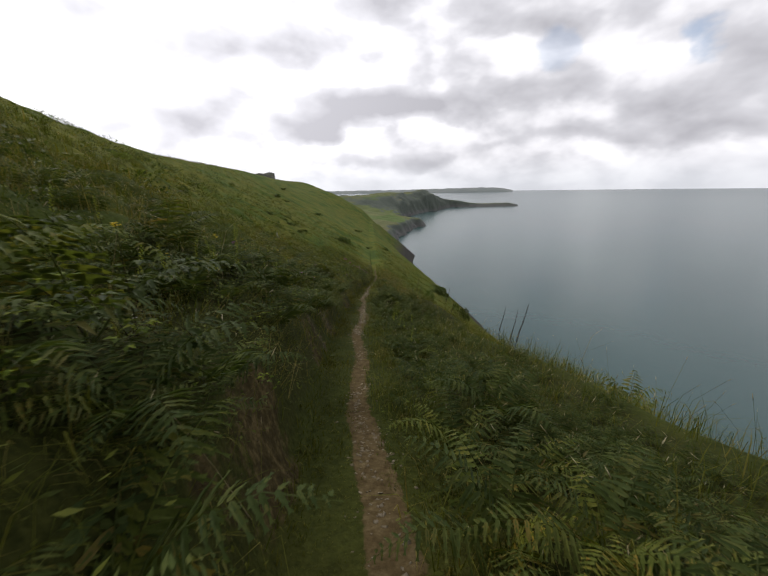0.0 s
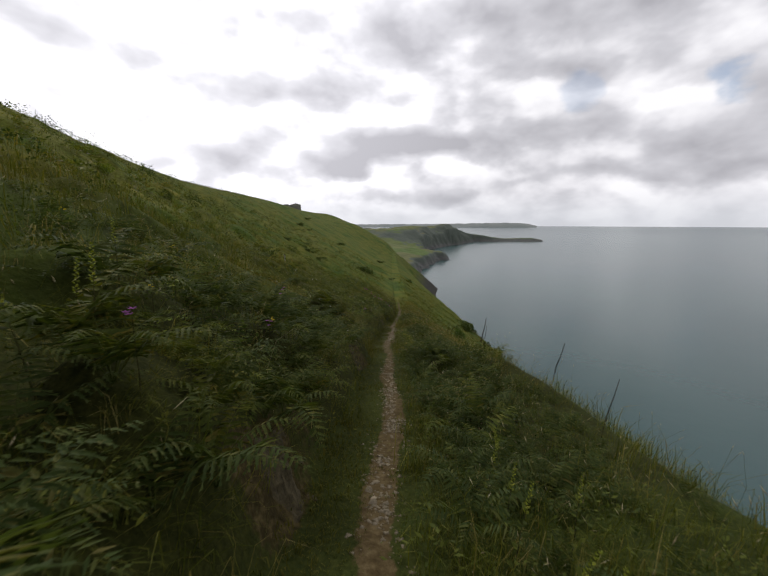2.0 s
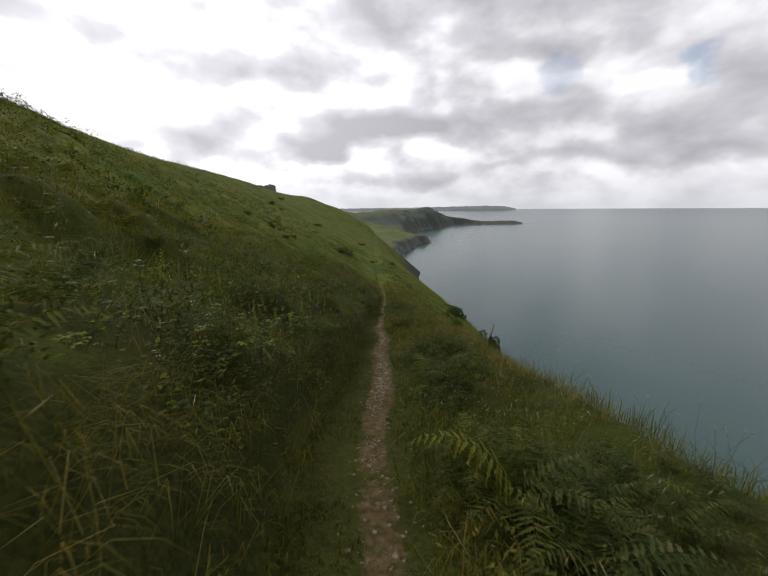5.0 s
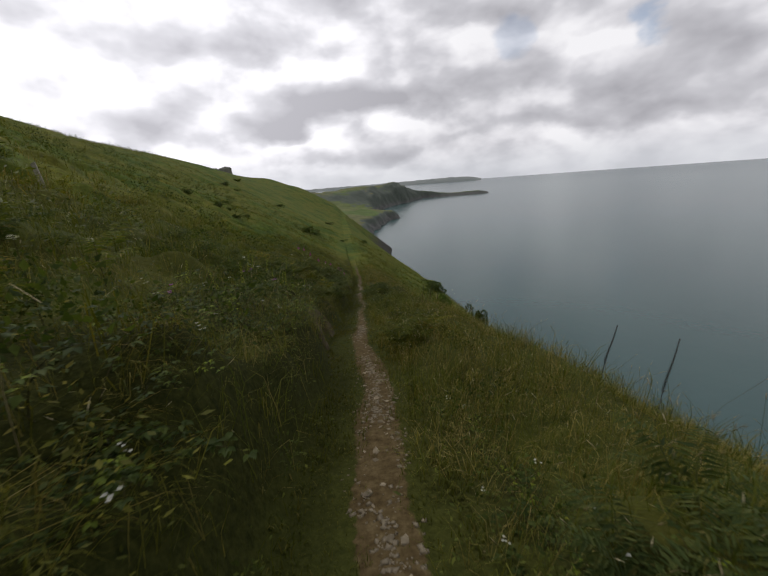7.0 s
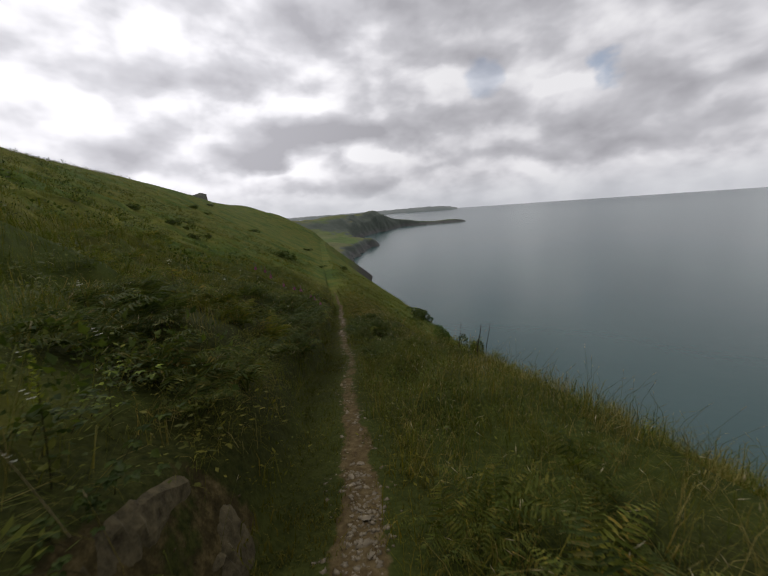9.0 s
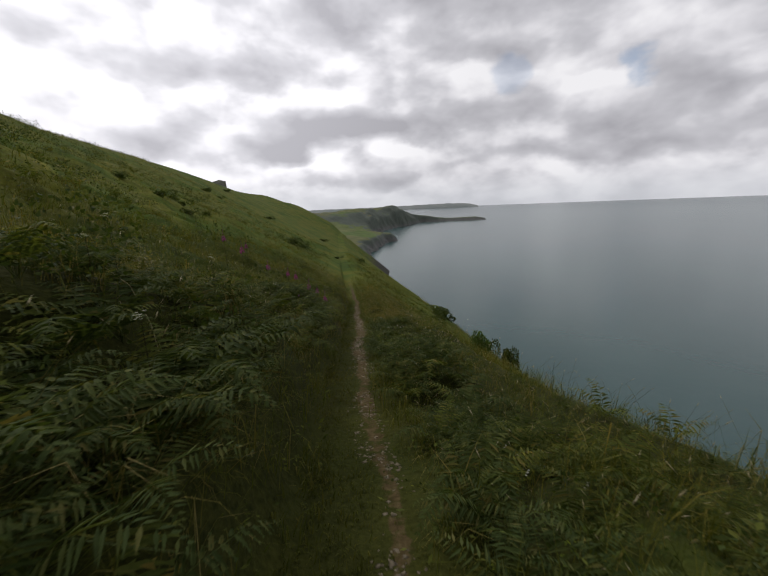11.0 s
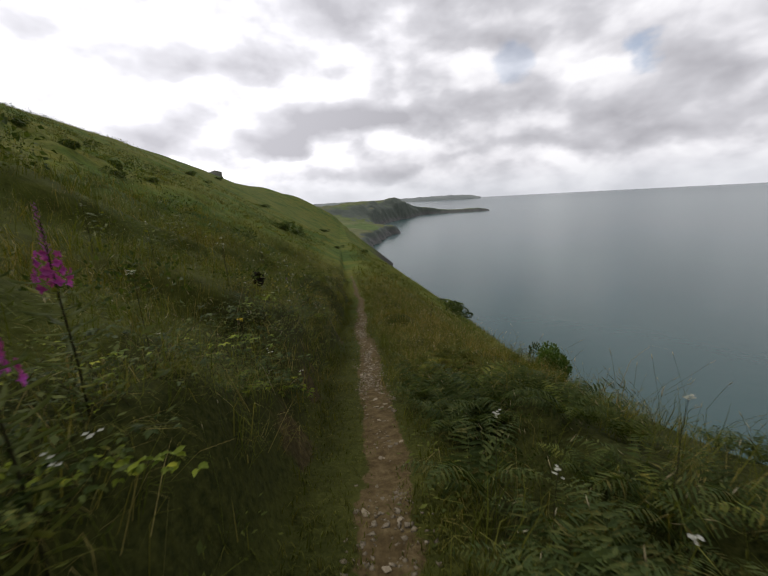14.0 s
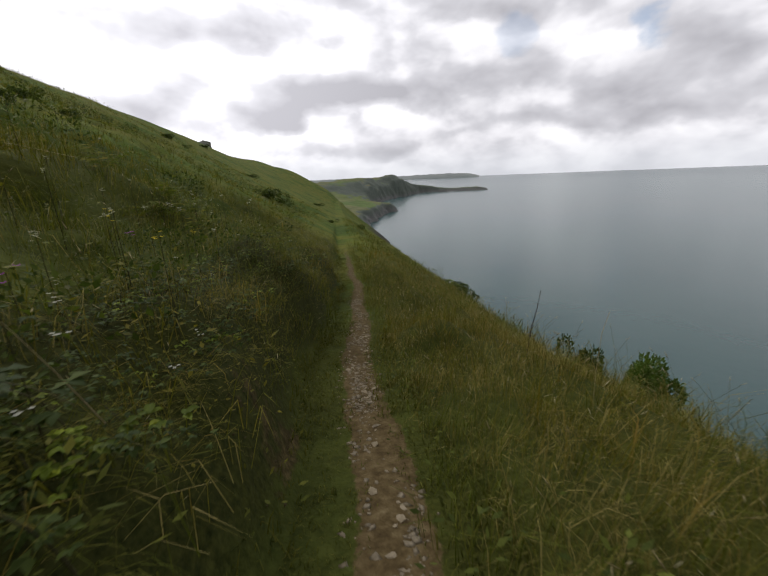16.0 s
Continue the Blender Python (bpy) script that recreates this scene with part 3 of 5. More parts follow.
def tuft(count, height, width, spread_r, bend, rng, make=blade):
    return joined([make(height * rng.uniform(0.55, 1.1), width * rng.uniform(0.7, 1.3), rng.uniform(0.05, 0.55), bend * rng.uniform(0.4, 1.5), rng.uniform(0, 6.28), rng.normal(0, spread_r, 2)) for _ in range(count)])


def leaf(at, along, across, length, width, fold=0.25):
    """A pointed oval leaf, folded a little along its middle."""
    along, across = along / np.linalg.norm(along), across / np.linalg.norm(across)
    up = np.cross(across, along)
    at = np.asarray(at, float)
    mid = [at, at + along * length * 0.5 - up * length * 0.02, at + along * length - up * length * 0.12]
    edge = ((0.16, 0.34), (0.45, 0.50), (0.78, 0.32))
    l = [at + along * length * f + across * width * w + up * width * fold for f, w in edge]
    r = [at + along * length * f - across * width * w + up * width * fold for f, w in edge]
    v = [*mid, *l, *r]
    return np.array(v), [(0, 1, 3), (3, 1, 4), (4, 1, 5), (5, 1, 2), (0, 6, 1), (6, 7, 1), (7, 8, 1), (8, 2, 1)]


def small_leaf(at, along, across, length, width):
    """A cheaper folded leaf."""
    along, across = along / np.linalg.norm(along), across / np.linalg.norm(across)
    up = np.cross(across, along)
    at = np.asarray(at, float)
    m = at + along * length * 0.42 + up * width * 0.2
    return np.array([at, m + across * width * 0.5, at + along * length - up * length * 0.1, m - across * width * 0.5, at + along * length * 0.5]), [(0, 4, 1), (1, 4, 2), (0, 3, 4), (3, 2, 4)]


def ribbon(path, w0, w1):
    """A thin three-sided stalk along a path."""
    path = np.asarray(path, float)
    v, f = [], []
    for i, p in enumerate(path):
        w = w0 + (w1 - w0) * i / (len(path) - 1)
        v += [p + (w * math.cos(a), w * math.sin(a), 0) for a in (0, 2.09, 4.19)]
        if i:
            b = 3 * (i - 1)
            for k in range(3):
                k2 = (k + 1) % 3
                f += [(b + k, b + k2, b + 3 + k2), (b + k, b + 3 + k2, b + 3 + k)]
    return np.array(v), f


def frond(pairs, teeth, rng, out_to=2.0, broad=0.034):
    """A bracken frond, 1 long: stalk, paired leaflets, each a lance with toothed edges."""
    p, pts, a = np.zeros(3), [], rng.uniform(0.1, 0.35)
    steps = 24
    sway = rng.uniform(-0.25, 0.25)
    for k in range(steps + 1):
        pts.append((p.copy(), a))
        p = p + np.array([sway * (k / steps) ** 1.5, math.sin(a), math.cos(a)]) / steps
        a += (out_to + rng.uniform(-0.25, 0.25)) / steps * (0.5 + k / steps)
    pieces = [ribbon([q for q, _ in pts[::(6 if teeth else 12)]], 0.007, 0.002)]
    X = np.array([1.0, 0, 0])
    for i in range(pairs):
        f = i / pairs
        s = 0.22 + 0.77 * f
        for side in (-1, 1):
            sj = min(s + rng.uniform(-0.012, 0.012), 0.99)
            q, ang = pts[int(sj * steps)]
            q = q + (pts[min(int(sj * steps) + 1, steps)][0] - q) * (sj * steps % 1)
            t = np.array([0, math.sin(ang), math.cos(ang)])
            nrm = np.cross(X, t)
            L = 0.25 * (1 - f) ** 0.9 * min(1, 0.65 + f * 4) * rng.uniform(0.75, 1.15) + 0.02
            d = X * side * 0.9 + t * rng.uniform(0.25, 0.5) + np.array([0, 0, -0.22 + rng.uniform(-0.2, 0.2)])
            d /= np.linalg.norm(d)
            c = np.cross(d, nrm)
            c /= np.linalg.norm(c)
            w = (0.025 if teeth else broad) * (0.5 + 0.5 * (1 - f)) * rng.uniform(0.85, 1.15)
            sag = np.array([0, 0, -0.16 * L])
            if teeth == 0:
                pieces.append((np.array([q, q + d * L * 0.35 + c * w, q + d * L + sag, q + d * L * 0.35 - c * w]), [(0, 1, 2), (0, 2, 3)]))
                continue
            m = q + d * L * 0.5
            tip = q + d * L + sag
            v, fc = [q, m + c * w * 0.55, tip, m - c * w * 0.55, q + d * L * 0.08 + c * w * 0.6, q + d * L * 0.08 - c * w * 0.6], [(0, 4, 1), (0, 1, 2), (0, 2, 3), (0, 3, 5)]
            for j in range(teeth):
                g0 = (j + 0.15) / teeth
                g1 = g0 + 0.72 / teeth
                ww = w * (1.25 - 0.95 * g0)
                m0, m1 = q + d * L * g0 + sag * g0 ** 2, q + d * L * g1 + sag * g1 ** 2
                mt = m1 + d * L * 0.05
                b = len(v)
                v += [m0, m1, mt + c * ww, mt - c * ww]
                fc += [(b, b + 1, b + 2), (b + 1, b, b + 3)]
            pieces.append((np.array(v), fc))
    return joined(pieces)


def cane(rng, leaves, size, make=None):
    """An arching bramble shoot with leaves of three leaflets: the leaves, and the stalk."""
    make = make or small_leaf
    a, p, pts = rng.uniform(0.2, 0.6), np.zeros(3), []
    sway = rng.uniform(-0.3, 0.3)
    for k in range(11):
        pts.append(p.copy())
        p = p + np.array([sway * 0.04, math.sin(a), math.cos(a)]) * 0.085
        a += 0.17
    green = []
    for k in range(leaves):
        q = pts[2 + (k * 9) // leaves] + rng.normal(0, 0.01, 3)
        th = k * 2.4 + rng.uniform(-0.4, 0.4)
        out = np.array([math.cos(th), math.sin(th) * 0.8, rng.uniform(0.0, 0.5)])
        out /= np.linalg.norm(out)
        stalk = q + out * 0.045
        across = np.cross(out, (0, 0, 1))
        across /= np.linalg.norm(across)
        L = size * rng.uniform(0.75, 1.2)
        dip = np.array([0, 0, -rng.uniform(0.1, 0.5)])
        green.append(make(stalk, out + dip, across, L, L * 0.75))
        for sgn in (-1, 1):
            green.append(make(stalk, out * 0.35 + across * sgn + dip, np.cross(out * 0.35 + across * sgn, (0, 0, 1)), L * 0.85, L * 0.62))
    return joined(green), ribbon(pts, 0.006, 0.002)


def herb(rng, leaves, height, size):
    """A low leafy clump."""
    out = []
    for _ in range(leaves):
        th = rng.uniform(0, 6.28)
        r = abs(rng.normal(0, 0.16))
        z = height * rng.uniform(0.15, 1.0)
        d = np.array([math.cos(th), math.sin(th), rng.uniform(-0.3, 0.6)])
        L = size * rng.uniform(0.6, 1.3)
        across = np.cross(d, (0, 0, 1)) + rng.normal(0, 0.25, 3)
        at = np.array([r * math.cos(th), r * math.sin(th), z])
        along = d / np.linalg.norm(d)
        ac = across / np.linalg.norm(across)
        v = np.array([at, at + along * L * 0.45 + ac * L * 0.22, at + along * L, at + along * L * 0.45 - ac * L * 0.22])
        out.append((v, [(0, 1, 2), (0, 2, 3)]))
    return joined(out)


def seed_stalk(rng, height, head):
    """A bent grass stalk, and apart from it its seed head."""
    a, p, th, pts = rng.uniform(0.05, 0.3), np.zeros(3), rng.uniform(0, 6.28), []
    for k in range(5):
        pts.append(p.copy())
        p = p + np.array([math.cos(th) * math.sin(a), math.sin(th) * math.sin(a), math.cos(a)]) * height / 4
        a += 0.22
    d = pts[-1] - pts[-2]
    d /= np.linalg.norm(d)
    w = head * 0.055
    e = pts[-1]
    m = e + d * head * 0.4
    top = [e, m + (w, 0, 0), m + (-w * 0.5, w * 0.87, 0), m + (-w * 0.5, -w * 0.87, 0), e + d * head]
    f = [(0, 1, 2), (0, 2, 3), (0, 3, 1), (4, 2, 1), (4, 3, 2), (4, 1, 3)]
    return ribbon(pts[::2], 0.0014, 0.0009), (np.array(top), np.array(f))


def mesh_from(name, v, f, mats, smooth=False):
    me = bpy.data.meshes.new(name)
    v, f = np.asarray(v, np.float32), np.asarray(f, np.int32)
    me.vertices.add(len(v))
    me.vertices.foreach_set("co", v.ravel())
    me.loops.add(f.size)
    me.loops.foreach_set("vertex_index", f.ravel())
    me.polygons.add(len(f))
    me.polygons.foreach_set("loop_start", np.arange(0, f.size, 3, dtype=np.int32))
    if smooth:
        me.polygons.foreach_set("use_smooth", np.ones(len(f), bool))
    me.update(calc_edges=True)
    me.materials.append(mats)
    return me


def sown(name, shapes, x, y, size, mat, label, category, sink=0.02, lean=0.12, z=None, turned=True):
    """Many small plants as one object."""
    n = len(x)
    z = ground(x, y) if z is None else z
    pick = RNG.randint(0, len(shapes), n)
    turn = RNG.uniform(0, 6.283, n) if turned else RNG.normal(0, 0.4, n)
    lx, ly = RNG.normal(0.06, lean, n), RNG.normal(0, lean, n)
    vs, fs, base = [], [], 0
    for k, (v, f) in enumerate(shapes):
        i = np.where(pick == k)[0]
        if not len(i):
            continue
        c, s = np.cos(turn[i])[:, None], np.sin(turn[i])[:, None]
        sz = size[i][:, None]
        px, py, pz = (v[:, 0] * c - v[:, 1] * s) * sz, (v[:, 0] * s + v[:, 1] * c) * sz, v[:, 2][None] * sz
        px, py = px + lx[i][:, None] * pz, py + ly[i][:, None] * pz
        w = np.stack([px + x[i][:, None], py + y[i][:, None], pz + (z[i] - sink)[:, None]], -1)
        vs.append(w.reshape(-1, 3))
        fs.append((f[None] + (np.arange(len(i)) * len(v))[:, None, None] + base).reshape(-1, 3))
        base += len(i) * len(v)
    ob = new(name, mesh_from(name, np.concatenate(vs), np.concatenate(fs), mat))
    return tagged(ob, label, category, kind="stuff")


def strew(n, u0, u1, y0, y1):
    y = RNG.uniform(y0, y1 + 14, n)
    thin = RNG.rand(n) > ease(y, y1 + 14, y1 - 10)
    y = np.where(thin, RNG.uniform(y0, y1 - 10, n), y)
    u = RNG.uniform(u0, u1, n)
    return u, y, u + track_x(y)


def part(name, me, parent, m=None, label=""):
    ob = new(name, me)
    ob.parent = parent
    if m is not None:
        ob.matrix_basis = m
    if label:
        ob["label"] = label
    return ob


def thing(name, x, y, z, label, category, group=""):
    ob = new(name)
    ob.location = (x, y, z)
    return tagged(ob, label, category, group)


# ---------------------------------------------------------------- grass


# short turf beside the trodden line
u, y, x = strew(19000, -0.80, 0.55, -1, 70)
bald = bare_half(y)
keep = (np.abs(u + 0.02 * np.sin(y * 9)) > bald * RNG.uniform(0.35, 1.35, len(u))) & (u > -bank_foot(y) - 0.12)
u, y, x = u[keep], y[keep], x[keep]
grow = (0.5 + 0.3 * ease(np.abs(u), 0.08, 0.16) + 0.5 * RNG.rand(len(u)) ** 3 + 0.9 * ease(u, 0.2, 0.5) * RNG.uniform(0.3, 1.2, len(u)) + 0.5 * ease(-u, 0.42, 0.65)) * (0.6 + 0.8 * rough(x, y, 0.5))
shapes = [tuft(7, 0.080, 0.0062, 0.05, 1.6, RNG, low_blade) for _ in range(6)]
sown("turf", shapes, x, y, grow, TURF, "short trodden grass along the footpath", "grass")

# long grass near the path
u, y, x = strew(17500, -9, 6.0, -2, 66)
keep = ((u < -bank_foot(y) - 0.02 - 0.22 * scars(y)) | (u > 0.22)) & (RNG.rand(len(u)) < (0.55 + 0.45 * (u > 0)) * 1.0 - (0.75 - 0.4 * (u < -2)) * zones(u, y, TALL_FERNS) - 0.45 * zones(u, y, THORNS) - 0.4 * zones(u, y, DRY))
u, y, x = u[keep], y[keep], x[keep]
shapes = [tuft(11, 0.46, 0.0058, 0.08, 1.35, RNG, low_blade) for _ in range(8)]
sown("long_grass", shapes, x, y, RNG.uniform(0.6, 1.25, len(u)), GRASS, "long arching green meadow grass on the slope", "grass")

u, y, x = strew(20000, -9, 6.5, -2, 70)
keep = RNG.rand(len(u)) < np.maximum(0.95 * zones(u, y, DRY), 0.08) * ((u < -bank_foot(y) - 0.1 - 0.22 * scars(y)) | (u > 0.27))
u, y, x = u[keep], y[keep], x[keep]
shapes = [tuft(10, 0.46, 0.0042, 0.06, 1.4, RNG, low_blade) for _ in range(6)]
sown("dry_grass", shapes, x, y, RNG.uniform(0.6, 1.15, len(u)), STRAW, "straw-coloured dry grass among the green", "grass")

u, y, x = strew(13000, -7, 4.0, -1, 66)
u2, y2, x2 = strew(5200, 0.5, 2.4, -1, 58)
u3, y3, x3 = strew(2600, -1.9, -0.8, -1, 58)
u, y, x = np.concatenate([u, u2, u3]), np.concatenate([y, y2, y3]), np.concatenate([x, x2, x3])
keep = ((u < -bank_foot(y) - 0.15) | (u > 0.45)) & (RNG.rand(len(u)) < 0.36 + 0.3 * (u > 0) + 0.5 * zones(u, y, DRY))
u, y, x = u[keep], y[keep], x[keep]
pairs_ = [seed_stalk(RNG, RNG.uniform(0.36, 0.60), RNG.uniform(0.045, 0.075)) for _ in range(8)]
tall_ = RNG.uniform(0.6, 1.15, len(u))
state = RNG.get_state()
sown("seed_stalks", [(a, np.asarray(f)) for (a, f), _ in pairs_], x, y, tall_, GRASS, "thin green stalks of flowering grass", "grass", lean=0.25)
RNG.set_state(state)
sown("seed_heads", [h for _, h in pairs_], x, y, tall_, PALE, "pale grass seed heads on thin bent stalks", "grass", lean=0.25)

# grass that hangs over the lip of the cut bank
y = RNG.uniform(-1.5, 60, 2400)
lip = 0.22 + 0.5 * RNG.rand(len(y)) ** 0.7
keep = RNG.rand(len(y)) > 0.85 * scars(y)
y, lip = y[keep], lip[keep]
u = -bank_foot(y) - lip
x = u + track_x(y)
shapes = [joined([blade(0.36 * RNG.uniform(0.5, 1.1), 0.0036, RNG.uniform(0.5, 1.0), RNG.uniform(0.9, 1.7), RNG.uniform(-0.9, 0.9), RNG.normal(0, 0.05, 2)) for _ in range(9)]) for _ in range(8)]
sown("hanging_grass", shapes, x, y, RNG.uniform(0.6, 1.15, len(y)), GRASS, "grass hanging over the lip of the cut bank", "grass", turned=False)

# fine grass on the bank and between the ferns, green and bleached
y = RNG.uniform(-2, 60, 7500)
u = -0.75 - 3.0 * RNG.rand(len(y)) ** 1.3
u = np.where(RNG.rand(len(y)) < 0.25, 0.45 + 1.8 * RNG.rand(len(y)), u)
keep = RNG.rand(len(y)) < (0.85 - 0.45 * zones(u, y, TALL_FERNS)) * (1 - 0.9 * scars(y) * (u > -1.2) * (u < 0))
u, y = u[keep], y[keep]
pale = RNG.rand(len(y)) < 0.15
fine_ = [tuft(10, 0.40, 0.0038, 0.10, 1.5, RNG, low_blade) for _ in range(8)]
sown("bank_grass", fine_, (u + track_x(y))[~pale], y[~pale], RNG.uniform(0.55, 1.2, (~pale).sum()), GRASS, "fine long grass on the bank beside the path", "grass", lean=0.2)
sown("bleached_grass", fine_, (u + track_x(y))[pale], y[pale], RNG.uniform(0.6, 1.2, pale.sum()), STRAW, "bleached thin grass among the green on the bank", "grass", lean=0.25)

y = RNG.uniform(-2, 62, 5200)
u = 0.42 + 3.0 * RNG.rand(len(y)) ** 1.15
keep = RNG.rand(len(y)) < 0.9 - 0.6 * zones(u, y, TALL_FERNS)
u, y = u[keep], y[keep]
pale = RNG.rand(len(y)) < 0.10 + 0.24 * zones(u, y, DRY)
sown("edge_grass", fine_, (u + track_x(y))[~pale], y[~pale], RNG.uniform(0.5, 1.05, (~pale).sum()), GRASS, "tangled green grass on the seaward verge", "grass", lean=0.25)
sown("golden_grass", fine_, (u + track_x(y))[pale], y[pale], RNG.uniform(0.6, 1.2, pale.sum()), STRAW, "golden dry grass on the seaward verge", "grass", lean=0.25)
y = RNG.uniform(-2, 66, 3200)
u = -2.8 - 6.0 * RNG.rand(len(y))
coarse_ = [tuft(8, 0.50, 0.010, 0.16, 1.3, RNG, low_blade) for _ in range(6)]
sown("slope_grass", coarse_, u + track_x(y), y, RNG.uniform(0.6, 1.2, len(y)), GRASS, "rank green grass on the upper slope", "grass", lean=0.2)

# tall weeds that break up the hillside
y = -2 + 112 * RNG.rand(3000) ** 1.2
u = np.where(RNG.rand(len(y)) < 0.8, -2.5 - (17 + 0.2 * y) * RNG.rand(len(y)) ** 1.2, 1.4 + 6 * RNG.rand(len(y)))
keep = (RNG.rand(len(u)) < 0.25 + 0.75 * ease(rough(u - 3, y, 3.0), 0.4, 0.65)) & ((u < -3) | (y > 58))
u, y = u[keep], y[keep]
shapes = [herb(RNG, 64, 0.58, 0.075) for _ in range(6)]
sown("tall_weeds", shapes, u + track_x(y), y, RNG.uniform(0.6, 1.35, len(u)) * (1 + 0.1 * ease(-u, 4, 8)), HERB, "clumps of tall leafy weeds on the hillside", "weeds", lean=0.2)

# low scrub on the open slope and along the skyline
y = -2 + 125 * RNG.rand(800) ** 1.1
u = np.where(RNG.rand(len(y)) < 0.85, -4 - (22 + 0.25 * y) * RNG.rand(len(y)), 2.6 + 7 * RNG.rand(len(y)))
keep = (RNG.rand(len(u)) < 0.2 + 0.8 * ease(rough(u + 11, y, 5.0), 0.42, 0.62)) & ((u < -5) | (y > 66))
u, y = u[keep], y[keep]


def clump(rng, n):
    out = []
    for _ in range(n):
        d = rng.normal(0, 1, 3)
        d /= np.linalg.norm(d)
        at = d * np.array([0.55, 0.55, 0.42]) * rng.uniform(0.6, 1.1) + (0, 0, 0.32)
        al = d + rng.normal(0, 0.6, 3)
        out.append(small_leaf(at, al, np.cross(al, rng.normal(0, 1, 3)), rng.uniform(0.08, 0.15), 0.075))
    return joined(out)


sown("scrub", [clump(RNG, 78) for _ in range(5)], u + track_x(y), y, RNG.uniform(0.55, 1.25, len(u)), BRAMBLE, "low dark green scrub dotted over the hillside", "scrub", sink=0.08)

# coarser grass up the hill and down the slope
y = -3 + 150 * RNG.rand(15500) ** 1.5
u = RNG.uniform(-1, 1, len(y))
u = np.where(u < 0, u * (10 + 0.42 * y), u * (7 + 0.22 * y))
keep = (np.abs(u + 1) > 1.9) & ((u < -6) | (u > 5) | (y > 60))
u, y = u[keep], y[keep]
x = u + track_x(y)
shapes = [tuft(6, 0.42, 0.022, 0.18, 1.1, RNG, low_blade) for _ in range(6)]
sown("hill_grass", shapes, x, y, RNG.uniform(0.7, 1.2, len(u)) * (0.8 + 0.006 * y), GRASS, "rough grass covering the hillside", "grass")

# leafy undergrowth
u, y, x = strew(7500, -4.6, 2.6, -2, 62)
keep = ((u < -bank_foot(y) - 0.04 - 0.22 * scars(y)) | (u > 0.25)) & (RNG.rand(len(u)) < (0.8 - 0.35 * (u > 0)) - 0.45 * zones(u, y, DRY) - 0.5 * zones(u, y, TALL_FERNS))
u, y, x = u[keep], y[keep], x[keep]
shapes = [herb(RNG, 26, 0.30, 0.042) for _ in range(6)]
sown("undergrowth", shapes, x, y, RNG.uniform(0.6, 1.25, len(u)), HERB, "low dark leafy undergrowth between the ferns", "undergrowth")

# bracken further off, too many to tell apart
y = -3 + 95 * RNG.rand(3600) ** 1.2
u = RNG.uniform(-1, 1, len(y))
u = np.where(u < 0, u * (9 + 0.2 * y) - 2.6, u * (3 + 0.1 * y) + 2.6)
keep = (RNG.rand(len(u)) < ease(rough(u + 7, y, 4.5), 0.42, 0.72)) & (RNG.rand(len(u)) > zones(u, y, DRY))
u, y = u[keep], y[keep]
x = u + track_x(y)
shapes = []
for _ in range(5):
    fr = []
    for k in range(4):
        v, f = frond(12, 0, RNG, 2.2, 0.024)
        th = k * 1.05 + RNG.uniform(-0.3, 0.3)
        c, s_ = math.cos(th), math.sin(th)
        fr.append((np.stack([v[:, 0] * c - v[:, 1] * s_, v[:, 0] * s_ + v[:, 1] * c, v[:, 2]], -1) * RNG.uniform(0.7, 1.0), f))
    shapes.append(joined(fr))
sown("bracken_bed", shapes, x, y, RNG.uniform(0.55, 0.95, len(u)), BRACKEN, "beds of green bracken on the hillside", "bracken", lean=0.2)

# ---------------------------------------------------------------- bracken beside the path

FROND = [mesh_from("frond", *frond(16, 3, RNG), BRACKEN) for _ in range(7)]


def fern(x, y, size, rng):
    ob = thing("bracken_fern", x, y, float(ground(x, y)) - 0.03, "green bracken fern with arching toothed fronds beside the path", "fern", "bracken along the footpath")
    count = rng.randint(5, 8)
    t0 = rng.uniform(0, 6.28)
    for k in range(count):
        s = size * rng.uniform(0.7, 1.1)
        m = Matrix.Rotation(t0 + k * 6.283 / count + rng.uniform(-0.35, 0.35), 4, "Z") @ Matrix.Rotation(rng.uniform(-0.3, 0.15), 4, "X") @ Matrix.Diagonal((s, s, s, 1))
        part("frond", FROND[rng.randint(0, 7)], ob, m)
    return ob


def planted(table, count, gap, seed):
    """Places in the given stretches, at least gap apart."""
    rng = np.random.RandomState(seed)
    got = []
    for _ in range(count * 40):
        if len(got) >= count:
            break
        u0, u1, y0, y1 = table[rng.randint(0, len(table))]
        u, y = rng.uniform(u0, u1), rng.uniform(y0, y1)
        if all((u - a) ** 2 + (y - b) ** 2 > gap * gap for a, b in got):
            got.append((u, y))
    return got


rng = np.random.RandomState(21)
near_ferns = [(-2.4, -0.85, 0, 16), (-2.4, -0.8, -0.5, 16.5), (-2.3, -0.8, 30, 43), (0.55, 1.9, 0.8, 7), (0.55, 2.0, 8.5, 17.5), (0.55, 2.0, 8.5, 17.5), (0.5, 1.8, 35, 47), (0.5, 1.8, 35, 47), (-2.0, -0.85, 33, 42), (0.7, 1.8, 19.6, 21.8), (0.6, 1.7, 26.4, 28.8)]
for u, y in planted(near_ferns, 285, 0.33, 3):
    tall = 1.0 if u < 1.2 else 0.85 if 11 < y < 17 else 0.6
    fern(u + float(track_x(y)), y, rng.uniform(0.6, 0.98) * tall, rng)

